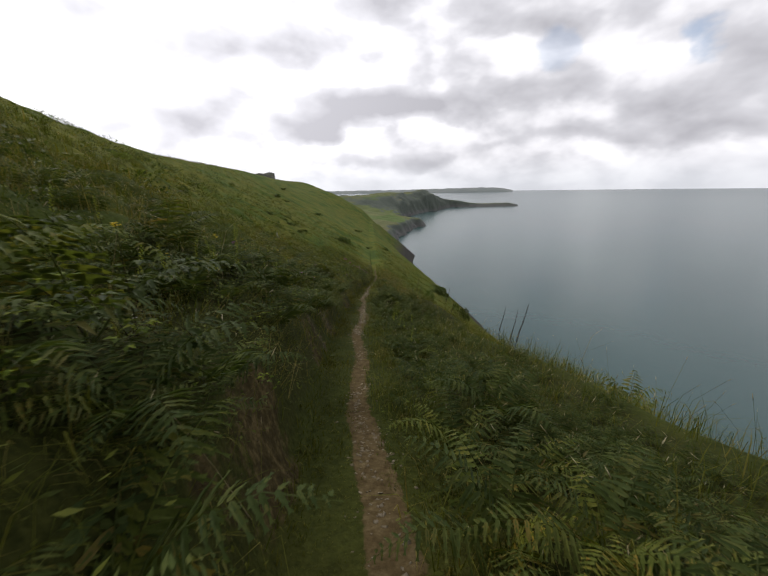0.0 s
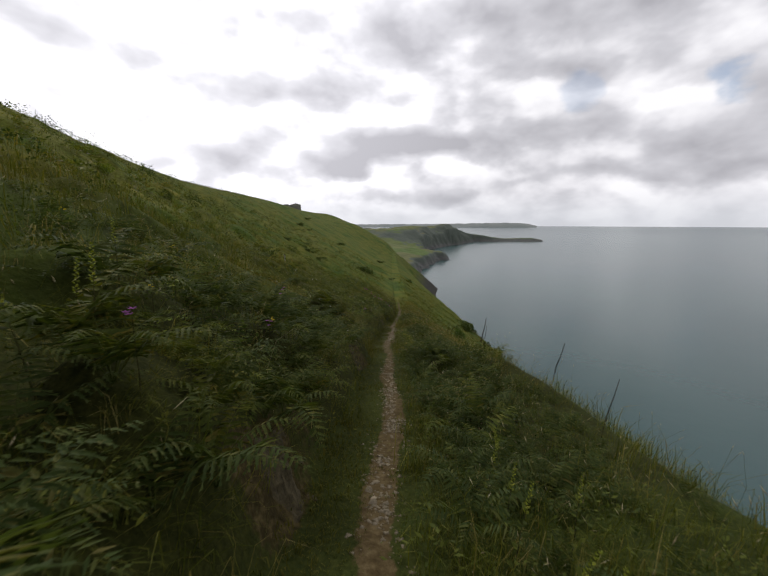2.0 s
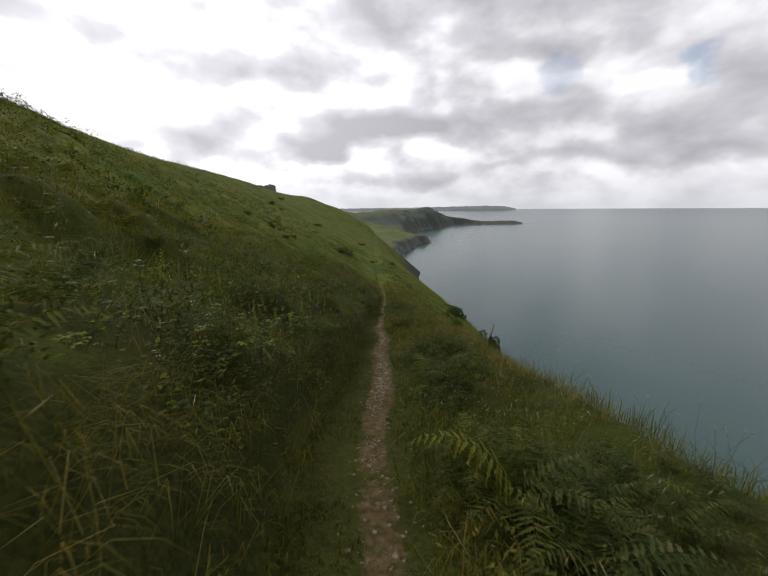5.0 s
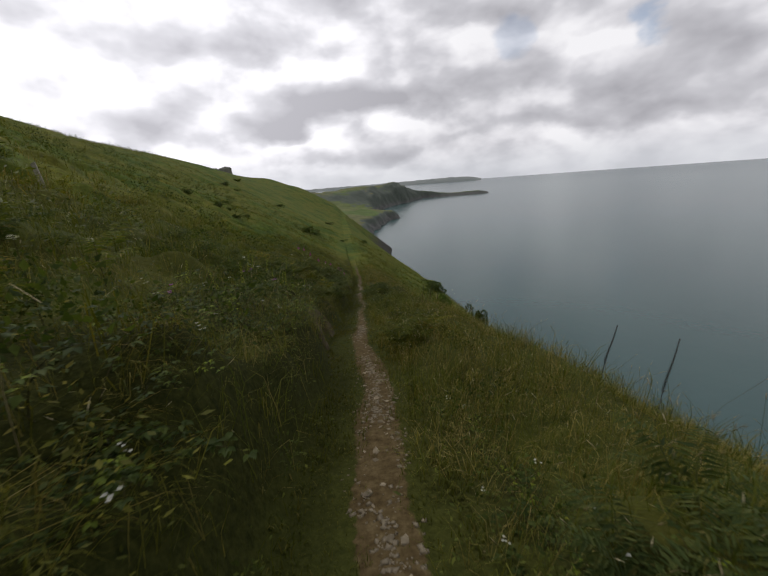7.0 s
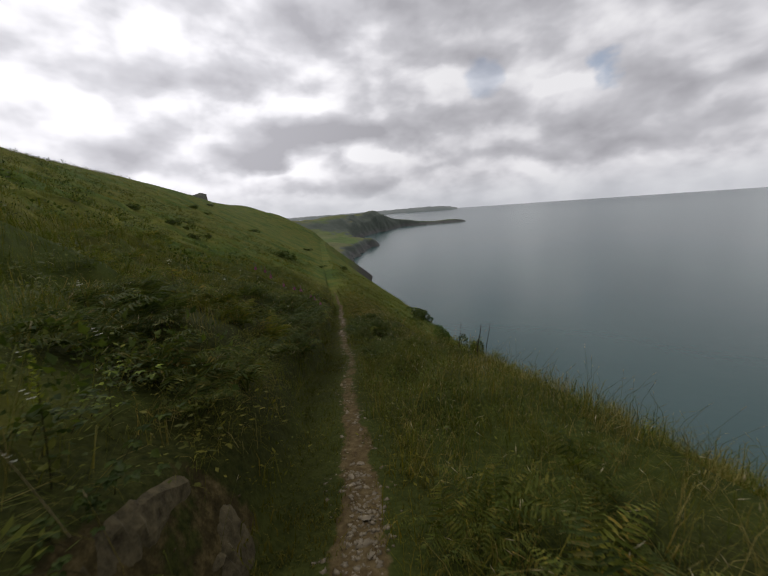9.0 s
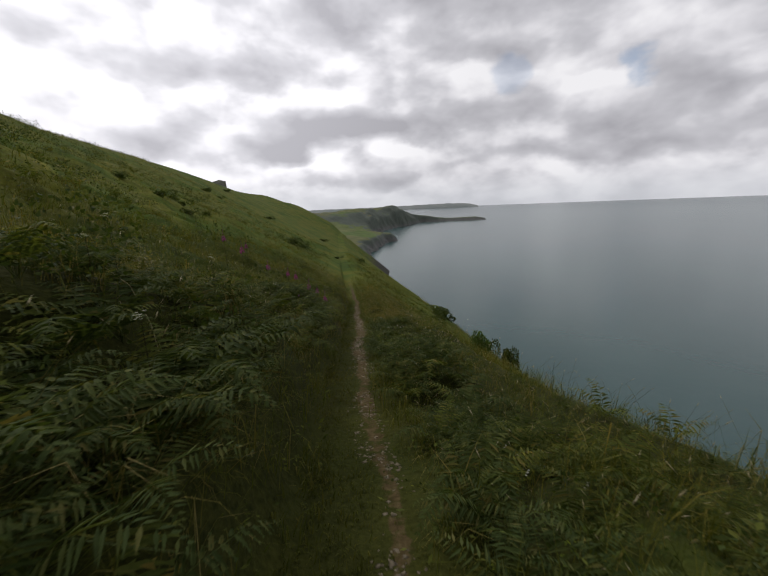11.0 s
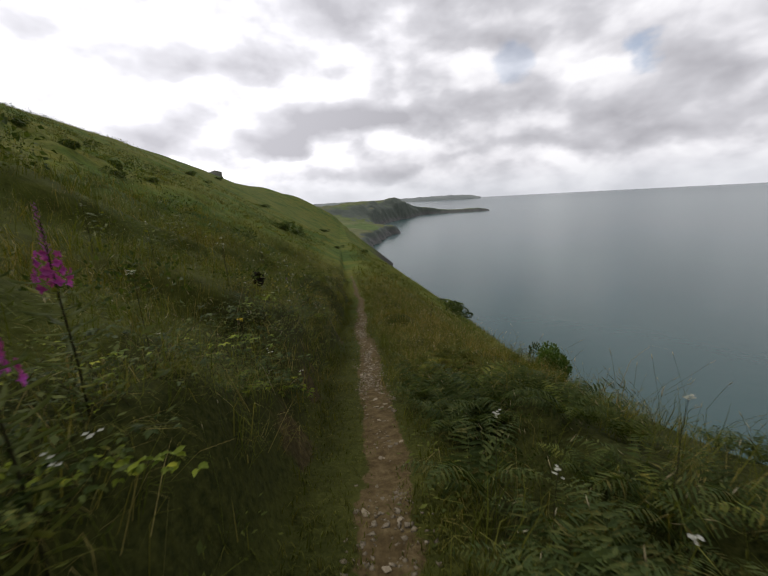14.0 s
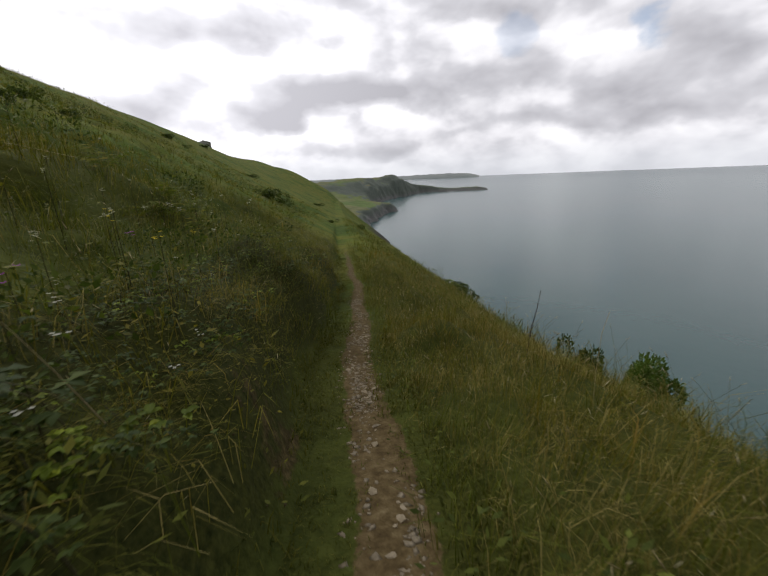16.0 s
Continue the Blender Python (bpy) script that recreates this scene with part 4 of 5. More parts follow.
# the mass of bracken behind and between them
y = RNG.uniform(-2, 58, 3000)
u = np.where(RNG.rand(len(y)) < 0.5, -0.9 - 4.1 * RNG.rand(len(y)) ** 1.4, 0.45 + 2.3 * RNG.rand(len(y)) ** 1.2)
keep = RNG.rand(len(u)) < zones(u, y, TALL_FERNS, 0.6) * ease(rough(u + 5, y, 0.9), 0.30, 0.62) * np.where((u < -2.3) & ((y > 43) | ((y > 17) & (y < 29))), 0.4, 0.9)
u, y = u[keep], y[keep]
shapes = []
for _ in range(7):
    fr = []
    for k in range(6):
        v, f = frond(19, 0, RNG, 2.4, 0.015)
        th = k * 1.05 + RNG.uniform(-0.3, 0.3)
        c, s_ = math.cos(th), math.sin(th)
        fr.append((np.stack([v[:, 0] * c - v[:, 1] * s_, v[:, 0] * s_ + v[:, 1] * c, v[:, 2]], -1) * RNG.uniform(0.65, 1.0), f))
    shapes.append(joined(fr))
sown("bracken_thicket", shapes, u + track_x(y), y, RNG.uniform(0.5, 0.84, len(u)) * (1 - 0.45 * ease(u, 1.3, 2.2)), BRACKEN, "thick stand of green bracken beside the footpath", "bracken", lean=0.22)


# leafy mounds that stand out of the grass
def mound(rng, n):
    lumps = [(rng.normal(0, 0.22, 3) * (1, 1, 0.3) + (0, 0, 0.22), rng.uniform(0.14, 0.26)) for _ in range(5)]
    out = []
    for k in range(n):
        c, r = lumps[k % 5]
        d = rng.normal(0, 1, 3)
        d[2] = abs(d[2]) * 1.2 - 0.3
        d /= np.linalg.norm(d)
        al = d + rng.normal(0, 0.6, 3)
        L = rng.uniform(0.024, 0.048)
        out.append(small_leaf(c + d * r * rng.uniform(0.7, 1.1), al, np.cross(al, rng.normal(0, 1, 3)), L, L * 0.6))
    return joined(out)


MOUNDS = [(-2.2, -1.3, -1, 58), (-2.2, -1.3, 16, 30), (0.65, 1.3, 17, 34), (0.6, 1.4, 8, 17), (0.6, 1.3, 34, 46), (-5, -2, 0, 42)]
at = planted(MOUNDS, 200, 0.4, 51)
u, y = np.array([a for a, _ in at]), np.array([b for _, b in at])
sown("leafy_mounds", [mound(RNG, 200) for _ in range(6)], u + track_x(y), y, RNG.uniform(0.7, 1.25, len(u)) * np.where(u > 0, 0.8, 1.0), BRAMBLE, "low leafy mounds of dark green scrub beside the path", "scrub", sink=0.08)

# ---------------------------------------------------------------- brambles

SHOOT = []
for _ in range(6):
    (v, f), (sv, sf) = cane(RNG, 11, 0.060)
    SHOOT.append((mesh_from("leaves", v, f, BRAMBLE), mesh_from("cane", sv, sf, STEM)))
FULL_SHOOT = []
for _ in range(5):
    (v, f), (sv, sf) = cane(RNG, 12, 0.085, leaf)
    FULL_SHOOT.append((mesh_from("leaves", v, f, BRAMBLE), mesh_from("cane", sv, sf, STEM)))


def flower(rng, r):
    pts = []
    for k in range(5):
        th = k * 1.2566 + rng.uniform(-0.1, 0.1)
        d = np.array([math.cos(th), math.sin(th), 0.35])
        pts.append(leaf(d * r * 0.1, d, np.array([-math.sin(th), math.cos(th), 0]), r, r * 0.8, 0.1))
    return joined(pts)


def blossom_mesh(mat, r, heads, rng):
    out = []
    for _ in range(heads):
        v, f = flower(rng, r)
        out.append((v + rng.normal(0, r * 1.3, 3), f))
    return mesh_from("blossom", *joined(out), mat)


BLOSSOM = [blossom_mesh(WHITE, 0.008, 4, RNG) for _ in range(3)]


def bramble(x, y, size, rng, bloom, shoots=SHOOT):
    ob = thing("bramble_bush", x, y, float(ground(x, y)) - 0.04, "trailing bramble with green three-part leaves" + (" and white blossom" if bloom else ""), "bramble", "brambles along the footpath")
    for k in range(rng.randint(5, 8)):
        leaves, stalk = shoots[rng.randint(0, 5)]
        s = size * rng.uniform(0.7, 1.15)
        m = Matrix.Translation((rng.normal(0, 0.12), rng.normal(0, 0.12), 0)) @ Matrix.Rotation(rng.uniform(0, 6.28), 4, "Z") @ Matrix.Diagonal((s, s, s, 1))
        c = part("cane", stalk, ob, m)
        part("leaves", leaves, c)
    for k in range(bloom):
        part("blossom", BLOSSOM[rng.randint(0, 3)], ob, Matrix.Translation((rng.uniform(-0.3, 0.35), rng.uniform(-0.3, 0.3), size * rng.uniform(0.5, 0.75))), "small cluster of white blossom")


for u, y in planted(THORNS + [(-1.7, -1.05, 1.0, 7), (-2.4, -1.1, 8, 16), (-1.9, -1.05, 17, 30), (-1.8, -1.05, 41, 54)], 165, 0.3, 8):
    bramble(u + float(track_x(y)), y, rng.uniform(0.42, 0.75) * (1 if u < 0 else 0.6), rng, int(rng.choice([0, 0, 1, 2])))

for u, y in planted([(-1.35, -0.95, 1, 7), (-1.35, -0.95, 16.5, 25), (-1.35, -0.95, 41, 47), (-1.35, -0.95, 49.5, 55), (-1.35, -0.95, 48.8, 51), (-1.3, -0.92, 43, 45), (-1.35, -0.95, 20.5, 23)], 75, 0.24, 18):
    bramble(u + float(track_x(y)), y, rng.uniform(0.34, 0.5), rng, int(rng.choice([0, 0, 0, 1])))

# broad-leaved trails that hang down the cut bank
for u, y in ((-1.0, 48.9), (-1.12, 49.0), (-1.05, 44.5), (-0.95, 44.8), (-0.9, 45.1), (-0.92, 43.2), (-0.98, 22.4), (-1.05, 22.1), (-1.08, 20.5), (-1.02, 20.8), (-1.02, 28.3), (-1.1, 27.1), (-1.05, 42.7), (-1.05, 41.5), (-1.08, 35.5), (0.75, 22.3), (0.68, 21.7), (-1.0, 50.2), (-1.1, 17.8), (-1.05, 24.6), (0.8, 36.2), (0.85, 44.4)):
    bramble(u + float(track_x(y)), y, rng.uniform(0.36, 0.48), rng, int(rng.choice([0, 1])), FULL_SHOOT)

# ---------------------------------------------------------------- flowers and dead spikes


def florets(rng):
    """Loose four-petalled flowers round a stem, open below."""
    out = []
    for k in range(26):
        f = k / 26
        th = k * 2.4 + rng.uniform(-0.3, 0.3)
        r = 0.052 * (1 - 0.55 * f) * rng.uniform(0.7, 1.15)
        c = np.array([math.cos(th) * r, math.sin(th) * r, 0.13 * f + rng.uniform(-0.01, 0.01)])
        for j in range(4):
            t2 = j * 1.571 + rng.uniform(-0.3, 0.3)
            side = np.array([-math.sin(th), math.cos(th), 0])
            dd = side * math.cos(t2) + np.array([0, 0, 1]) * math.sin(t2) + np.array([math.cos(th), math.sin(th), 0]) * 0.4
            out.append(leaf(c, dd, np.cross(dd, (math.cos(th), math.sin(th), 0.1)), 0.021 * (1.1 - 0.4 * f), 0.016))
    return mesh_from("flower_spike", *joined(out), PINK)


FIRE_SPIKE = [florets(RNG) for _ in range(2)]
BUDS = mesh_from("buds", *joined([leaf((0, 0, k * 0.006), np.array([math.cos(k * 2.4), math.sin(k * 2.4), 1.1]), np.array([-math.sin(k * 2.4), math.cos(k * 2.4), 0]), 0.026 - 0.0006 * k, 0.006) for k in range(30)]), MAUVE)
FIRE_LEAVES = mesh_from("leaves", *joined([leaf((0, 0, 0.15 + k * 0.022), np.array([math.cos(k * 2.4), math.sin(k * 2.4), 0.35]), np.array([-math.sin(k * 2.4), math.cos(k * 2.4), 0]), 0.13, 0.022) for k in range(36)]), HERB)
FIRE_STEM = mesh_from("stem", *ribbon([(0, 0, 0), (0.01, 0, 0.4), (0, 0.01, 0.8), (0.01, 0, 1.22)], 0.006, 0.003), STEM)


def fireweed(x, y, top, rng):
    z = float(ground(x, y))
    s = (top + 0.08 - z) / 1.22
    ob = thing("rosebay_willowherb", x, y, z - 0.02, "tall rosebay willowherb with a bright pink flower spike", "wildflower", "pink wildflowers on the bank")
    m = Matrix.Diagonal((1, 1, s, 1))
    part("stem", FIRE_STEM, ob, m)
    part("leaves", FIRE_LEAVES, ob, m)
    part("flower_spike", FIRE_SPIKE[rng.randint(0, 2)], ob, Matrix.Translation((0.005, 0, 0.86 * s)), "bright pink flower spike")
    part("buds", BUDS, ob, Matrix.Translation((0.005, 0, 0.86 * s + 0.12)), "dull red flower buds")


for x, y, top in ((1.95, 42.9, -10.0), (1.57, 42.1, -8.98), (1.75, 43.5, -9.6), (-0.4, 45.3, -8.1), (1.19, 43.3, -8.9), (0.5, 43.1, -8.6), (0.9, 44.3, -9.0), (-0.6, 43.4, -7.6), (0.1, 42.0, -7.9)):
    fireweed(x, y, max(top, float(ground(x, y)) + 0.75), rng)



def bend(z):
    """How far the old stalk leans over at a height."""
    return 0.10 * (z / 1.15) ** 2.2 + 0.012 * math.sin(z * 9)


CAPSULES = mesh_from("seed_pod_spike", *joined([leaf((bend(0.42 + k * 0.0104), 0, 0.42 + k * 0.0104), np.array([math.cos(k * 2.4), math.sin(k * 2.4), 0.7]), np.array([-math.sin(k * 2.4), math.cos(k * 2.4), 0.2]), 0.036 * (1.15 - 0.75 * k / 70), 0.018, 0.5) for k in range(70)]), DEAD)
SPIKE_STEM = mesh_from("stalk", *ribbon([(bend(z), 0, z) for z in np.linspace(0, 1.15, 9)], 0.009, 0.004), DEAD)


def dead_spike(x, y, top, lean, scale=1.0):
    z = float(ground(x, y)) - 0.03
    s = (top - z) / 1.15
    ob = thing("foxglove_stalk", x, y, z, "tall dry brown foxglove stalk set with seed capsules", "dead stalk", "dry stalks on the seaward edge")
    m = Matrix.Rotation(lean, 4, "Y") @ Matrix.Diagonal((scale * 0.62, scale * 0.62, s, 1))
    part("stalk", SPIKE_STEM, ob, m)
    part("seed_pod_spike", CAPSULES, ob, m)


for x, y, top, lean, sc in ((2.66, 5.35, -1.81, 0.15, 1.0), (2.8, 5.8, -2.4, 0.1, 0.7), (3.2, 7.2, -2.85, 0.12, 0.8), (3.3, 12.0, -3.41, 0.15, 1.0), (2.74, 14.4, -3.51, 0.05, 1.2), (3.0, 15.0, -4.2, 0.05, 0.7), (4.4, 24.9, -6.86, 0.15, 1.0), (3.9, 23.6, -6.75, 0.1, 0.8), (4.4, 33.0, -9.1, 0.06, 1.1), (4.3, 33.6, -9.5, 0.05, 0.7), (4.8, 33.4, -9.6, 0.1, 0.7), (2.9, 10.0, -3.6, 0.15, 0.6), (5.6, 51.5, -13.2, 0.1, 0.6)):
    dead_spike(x, y, max(top, float(ground(x, y)) + 0.85), lean, sc)


def small_flower(kind, mat, x, y, height, r, label, rng, heads=4):
    z = float(ground(x, y))
    ob = thing(kind, x, y, z - 0.02, label, "wildflower", "wildflowers on the slope")
    part("stem", FIRE_STEM, ob, Matrix.Diagonal((0.6, 0.6, height / 1.22, 1)))
    part("blossom", blossom_mesh(mat, r, heads, rng), ob, Matrix.Translation((0, 0, height)))


for k, (u, y) in enumerate(planted([(-2.6, -1.15, 12, 28), (-2.4, -1.15, 30, 40), (-3.5, -1.15, 43, 56), (0.6, 1.6, 42.5, 44), (-4.2, -1.4, 49.5, 58), (-4.2, -1.4, 49.5, 58), (-3.4, -1.3, 49, 55)], 90, 0.3, 31)):
    small_flower("white_wildflower", WHITE, u + float(track_x(y)), y, rng.uniform(0.48, 0.72), 0.009, "small white wildflower head on a thin stem", rng, 10)
for k, (u, y) in enumerate(planted([(-1.8, -1.0, 1, 6), (-1.8, -1.1, 17, 22), (-1.8, -1.1, 45, 52), (-3, -1.1, 6, 14)], 22, 0.4, 32)):
    small_flower("yellow_wildflower", YELLOW, u + float(track_x(y)), y, rng.uniform(0.4, 0.65), 0.011, "small yellow wildflower on a thin stem", rng, 5)
for k, (u, y) in enumerate(planted([(-1.6, -1.1, 3, 13), (-1.7, -1.1, 20, 27), (-1.8, -1.1, 38, 52)], 14, 0.5, 33)):
    small_flower("purple_thistle", MAUVE, u + float(track_x(y)), y, rng.uniform(0.35, 0.6), 0.018, "mauve thistle-like flower head on a stem", rng, 3)

# ---------------------------------------------------------------- shrubs on the slope


def shrub_mesh(rng, n, mat, size=1.0):
    lumps = [(rng.normal(0, 0.42, 3) * (1, 1, 0.45) + (0, 0, 0.45), rng.uniform(0.25, 0.5)) for _ in range(7)]
    out = []
    for k in range(n):
        c, r = lumps[k % 7]
        d = rng.normal(0, 1, 3)
        d /= np.linalg.norm(d)
        at = c + d * r * rng.uniform(0.6, 1.05)
        along = d + rng.normal(0, 0.5, 3)
        out.append(small_leaf(at, along, np.cross(along, rng.normal(0, 1, 3)), rng.uniform(0.075, 0.13) * size, 0.06 * size))
    return mesh_from("foliage", *joined(out), mat)


FOLIAGE = [shrub_mesh(RNG, 1700, BRAMBLE, 1.25) for _ in range(3)]
TWIGS = mesh_from("twig_frame", *joined([ribbon([(0, 0, 0), (math.cos(k) * 0.15, math.sin(k) * 0.15, 0.3), (math.cos(k) * 0.4, math.sin(k) * 0.4, 0.7)], 0.02, 0.006) for k in range(6)]), DEAD)


def shrub(x, y, size, rng, tall=1.0):
    ob = thing("shrub", x, y, float(ground(x, y)) - 0.1, "dense dark green shrub on the grassy slope", "shrub", "shrubs on the slope")
    m = Matrix.Rotation(rng.uniform(0, 6.28), 4, "Z") @ Matrix.Diagonal((size, size, size * tall, 1))
    part("foliage", FOLIAGE[rng.randint(0, 3)], ob, m)
    part("twig_frame", TWIGS, ob, m)


for x, y, s, t in ((23.2, 70.0, 1.5, 1.9), (-8.5, 66.8, 0.95, 0.85), (-10.4, 70.5, 0.88, 0.85), (-12.4, 74.5, 0.95, 0.85), (-14.2, 68.2, 1, 0.85), (-11.7, 22.9, 0.68, 0.85), (-11, 26.4, 0.75, 0.85), (-13.4, 24.2, 0.68, 0.85), (-14.2, 36.4, 0.75, 0.85), (-2.1, 93.8, 2.4, 0.7), (-0.8, 95.5, 1.5, 0.6), (26.5, 104, 2.6, 0.6), (27.6, 108, 2.6, 0.6), (28.6, 112, 2.4, 0.6), (29.8, 117, 2.2, 0.6), (19.5, 84, 1.6, 0.6), (20.2, 88, 1.5, 0.6), (-14, 84, 1.4, 0.6), (-24, 130, 2.0, 0.6), (-21, 131, 1.6, 0.6), (-12, 150, 2.0, 0.6), (4, 170, 2.4, 0.6), (-30, 180, 2.2, 0.6), (14, 140, 1.8, 0.6), (6, 118, 1.5, 0.6), (-8, 70, 1.0, 0.6), (-10.5, 66, 1.2, 0.6)):
    shrub(x, y, s * (0.7 if x < 8 else 1.0), rng, t)

FRESH = mat_leaf("young_leaf_green", [(0.0, (0.05, 0.10, 0.02)), (0.6, (0.09, 0.16, 0.03)), (1.0, (0.15, 0.21, 0.05))], None, 0.35)
sapling = thing("sapling", 12.9, 56.2, float(ground(12.9, 56.2)) - 0.1, "wispy bright green sapling on the steep slope", "shrub")
part("foliage", shrub_mesh(RNG, 3600, FRESH, 0.95), sapling, Matrix.Diagonal((1.1, 1.1, 1.7, 1)))
part("twig_frame", TWIGS, sapling, Matrix.Diagonal((1.0, 1.0, 1.7, 1)))

# ---------------------------------------------------------------- rocks, post, burrow


def rock_mesh(name, rng, sx, sy, sz, mat, n=14, square=2):
    bm = bmesh.new()
    for _ in range(n):
        d = rng.normal(0, 1, 3)
        d /= (np.abs(d) ** square).sum() ** (1 / square)
        bm.verts.new((d[0] * sx, d[1] * sy, d[2] * sz))
    got = bmesh.ops.convex_hull(bm, input=bm.verts)
    loose = [g for g in got["geom_interior"] if isinstance(g, bmesh.types.BMVert)]
    bmesh.ops.delete(bm, geom=loose, context="VERTS")
    me = bpy.data.meshes.new(name)
    bm.to_mesh(me)
    bm.free()
    me.materials.append(mat)
    return me


SLABS = [rock_mesh("slab", rng, 0.07, 0.13, 0.035, SLATE, 18) for _ in range(5)]


def outcrop(y, length, rng, label):
    """A broken slate face in the cut bank, with loose slabs in it."""
    x = float(track_x(y)) - float(bank_foot(y))
    z = float(track_z(y))
    ob = thing("rock_outcrop", x, y, z, label, "rock", "rock showing in the earth bank")
    ys = np.arange(-length / 2, length / 2 + 0.01, 0.035)
    bs = np.arange(0.0, 0.46, 0.025)
    Bk, Yy = np.meshgrid(bs, ys)
    wy = Yy + y
    wx = track_x(wy) - bank_foot(wy) - Bk
    fade = ease(np.abs(Yy), length / 2, length / 2 - 0.3) * ease(Bk, 0.0, 0.07) * ease(Bk, 0.45, 0.28)
    bed = (0.75 * wy + 0.9 * ground(wx, wy)) / 0.13 + 1.6 * rough(wx, wy, 0.45)
    fade = fade * ease(rough(wx * 1.5 + 4, wy, 0.30), 0.22, 0.5)
    out = fade * (0.006 + 0.03 * (bed - np.floor(bed)) + 0.05 * (rough(wx + 9, wy, 0.3) - 0.5) + 0.035 * (rough(wx * 1.7, wy, 0.11) - 0.5)) - 0.05 * (1 - fade)
    wz = ground(wx, wy)
    face = grid_mesh("rock_face", wx + out * 0.8 - x, wy - y, wz + out * 0.5 - z, SLATE)
    face.data.polygons.foreach_set("use_smooth", np.zeros(len(face.data.polygons), bool))
    face.parent = ob
    for k in range(int(length * 3)):
        yy = y + rng.uniform(-length / 2, length / 2)
        back = rng.uniform(0.0, 0.3)
        xx = float(track_x(yy) - bank_foot(yy)) - back
        s = rng.uniform(0.3, 0.6)
        m = Matrix.Translation((xx - x, yy - y, float(ground(xx, yy)) - z)) @ Euler((rng.uniform(-0.35, 0.35), radians(35) + rng.uniform(-0.35, 0.35), rng.uniform(-0.7, 0.7))).to_matrix().to_4x4() @ Matrix.Diagonal((s, s, s, 1))
        part("slab", SLABS[rng.randint(0, 5)], ob, m)


outcrop(8.6, 1.0, rng, "grey slate slabs showing through the cut bank")
outcrop(6.3, 0.8, rng, "crumbling grey slate low in the cut bank")
outcrop(27.9, 2.5, rng, "weathered grey slate face along the cut bank")
outcrop(13.6, 0.8, rng, "crumbling slate and red earth in the bank")


def crag():
    """The square rock on the skyline: a level top that runs into the hill, and a sheer end."""
    x, y = -57.9, 289.0
    z = float(ground(x, y))
    ob = thing("crag", x, y, z, "square grey crag standing on the skyline", "rock")
    for dx, length, height, deep, foot in ((0.0, 10.0, 3.6, 6.0, -4.5), (-9.0, 11.0, 2.0, 6.5, -4.0), (-18.5, 11.0, 1.0, 6.0, -4.0)):
        bm = bmesh.new()
        bmesh.ops.create_cube(bm, size=1.0)
        bmesh.ops.subdivide_edges(bm, edges=bm.edges[:], cuts=4, use_grid_fill=True)
        for v in bm.verts:
            top = v.co.z + 0.5
            across = v.co.x + 0.5
            drop = 0.45 * max(0.0, across - 0.72) - 0.9 * max(0.0, 0.45 - across)
            w = Vector((v.co.x * length + 0.5 * top * (across < 0.5), v.co.y * deep * (1 - 0.25 * top), foot + (height - foot) * top + drop * height * top * (-1 if across > 0.72 else 1)))
            v.co = w + 0.7 * noise.noise_vector(w * 0.32 + Vector((dx, 3, 1)))
        me = bpy.data.meshes.new("boulder")
        bm.to_mesh(me)
        bm.free()
        me.materials.append(TOR)
        part("boulder", me, ob, pose(dx, 0.3 * dx, float(ground(x + dx, y + 0.3 * dx)) - z, 0, 0, 10))


crag()


def post():
    x, y = -6.0, 32.2
    z = float(ground(x, y))
    ob = thing("wooden_post", x, y, z - 0.25, "short weathered grey timber post in the grass", "post")
    bm = bmesh.new()
    bmesh.ops.create_cube(bm, size=1.0)
    for v in bm.verts:
        v.co = Vector((v.co.x * 0.10, v.co.y * 0.09, 0.6 + v.co.z * 1.2))
        if v.co.z > 1:
            v.co.z += 0.04 * (v.co.x > 0)
    bmesh.ops.bevel(bm, geom=bm.edges[:], offset=0.012, segments=2, affect="EDGES")
    me = bpy.data.meshes.new("shaft")
    bm.to_mesh(me)
    bm.free()
    me.materials.append(TIMBER)
    part("shaft", me, ob, pose(0, 0, 0, 3, -6, 20))


post()


def burrow():
    """A dark hollow in the slope, opening towards the path."""
    x, y = 1.62, 48.2
    z = float(ground(x, y))
    rings = []
    for r, d in ((0.30, -0.16), (0.24, -0.04), (0.20, 0.0), (0.175, -0.03), (0.165, -0.14), (0.15, -0.30), (0.02, -0.36)):
        rings.append([(r * math.cos(a) * (1 + 0.07 * math.sin(3 * a + 1)), r * math.sin(a) * (0.95 + 0.05 * math.cos(4 * a)), d + 0.015 * math.sin(5 * a + r * 40)) for a in np.linspace(0, 2 * math.pi, 25)[:-1]])
    v = [p for ring in rings for p in ring]
    f = []
    for i in range(len(rings) - 1):
        for k in range(24):
            k2 = (k + 1) % 24
            f.append((24 * i + k, 24 * i + k2, 24 * i + 24 + k2, 24 * i + 24 + k))
    ob = thing("burrow", x, y, z, "dark round burrow mouth in the grassy slope", "burrow")
    part("mouth", link_mesh("mouth", v, f, EARTH).data, ob, Matrix.Scale(0.72, 4, (1, 0, 0)) @ Matrix.Translation((0.12, -0.06, 0.30)) @ Matrix.Scale(0.46, 4) @ Vector((0.75, -0.6, 0.35)).to_track_quat("Z", "Y").to_matrix().to_4x4())
    bpy.data.objects.remove(bpy.data.objects["mouth"]) if "mouth" in bpy.data.objects and bpy.data.objects["mouth"].parent is None else None


burrow()

# ---------------------------------------------------------------- stones on the footpath

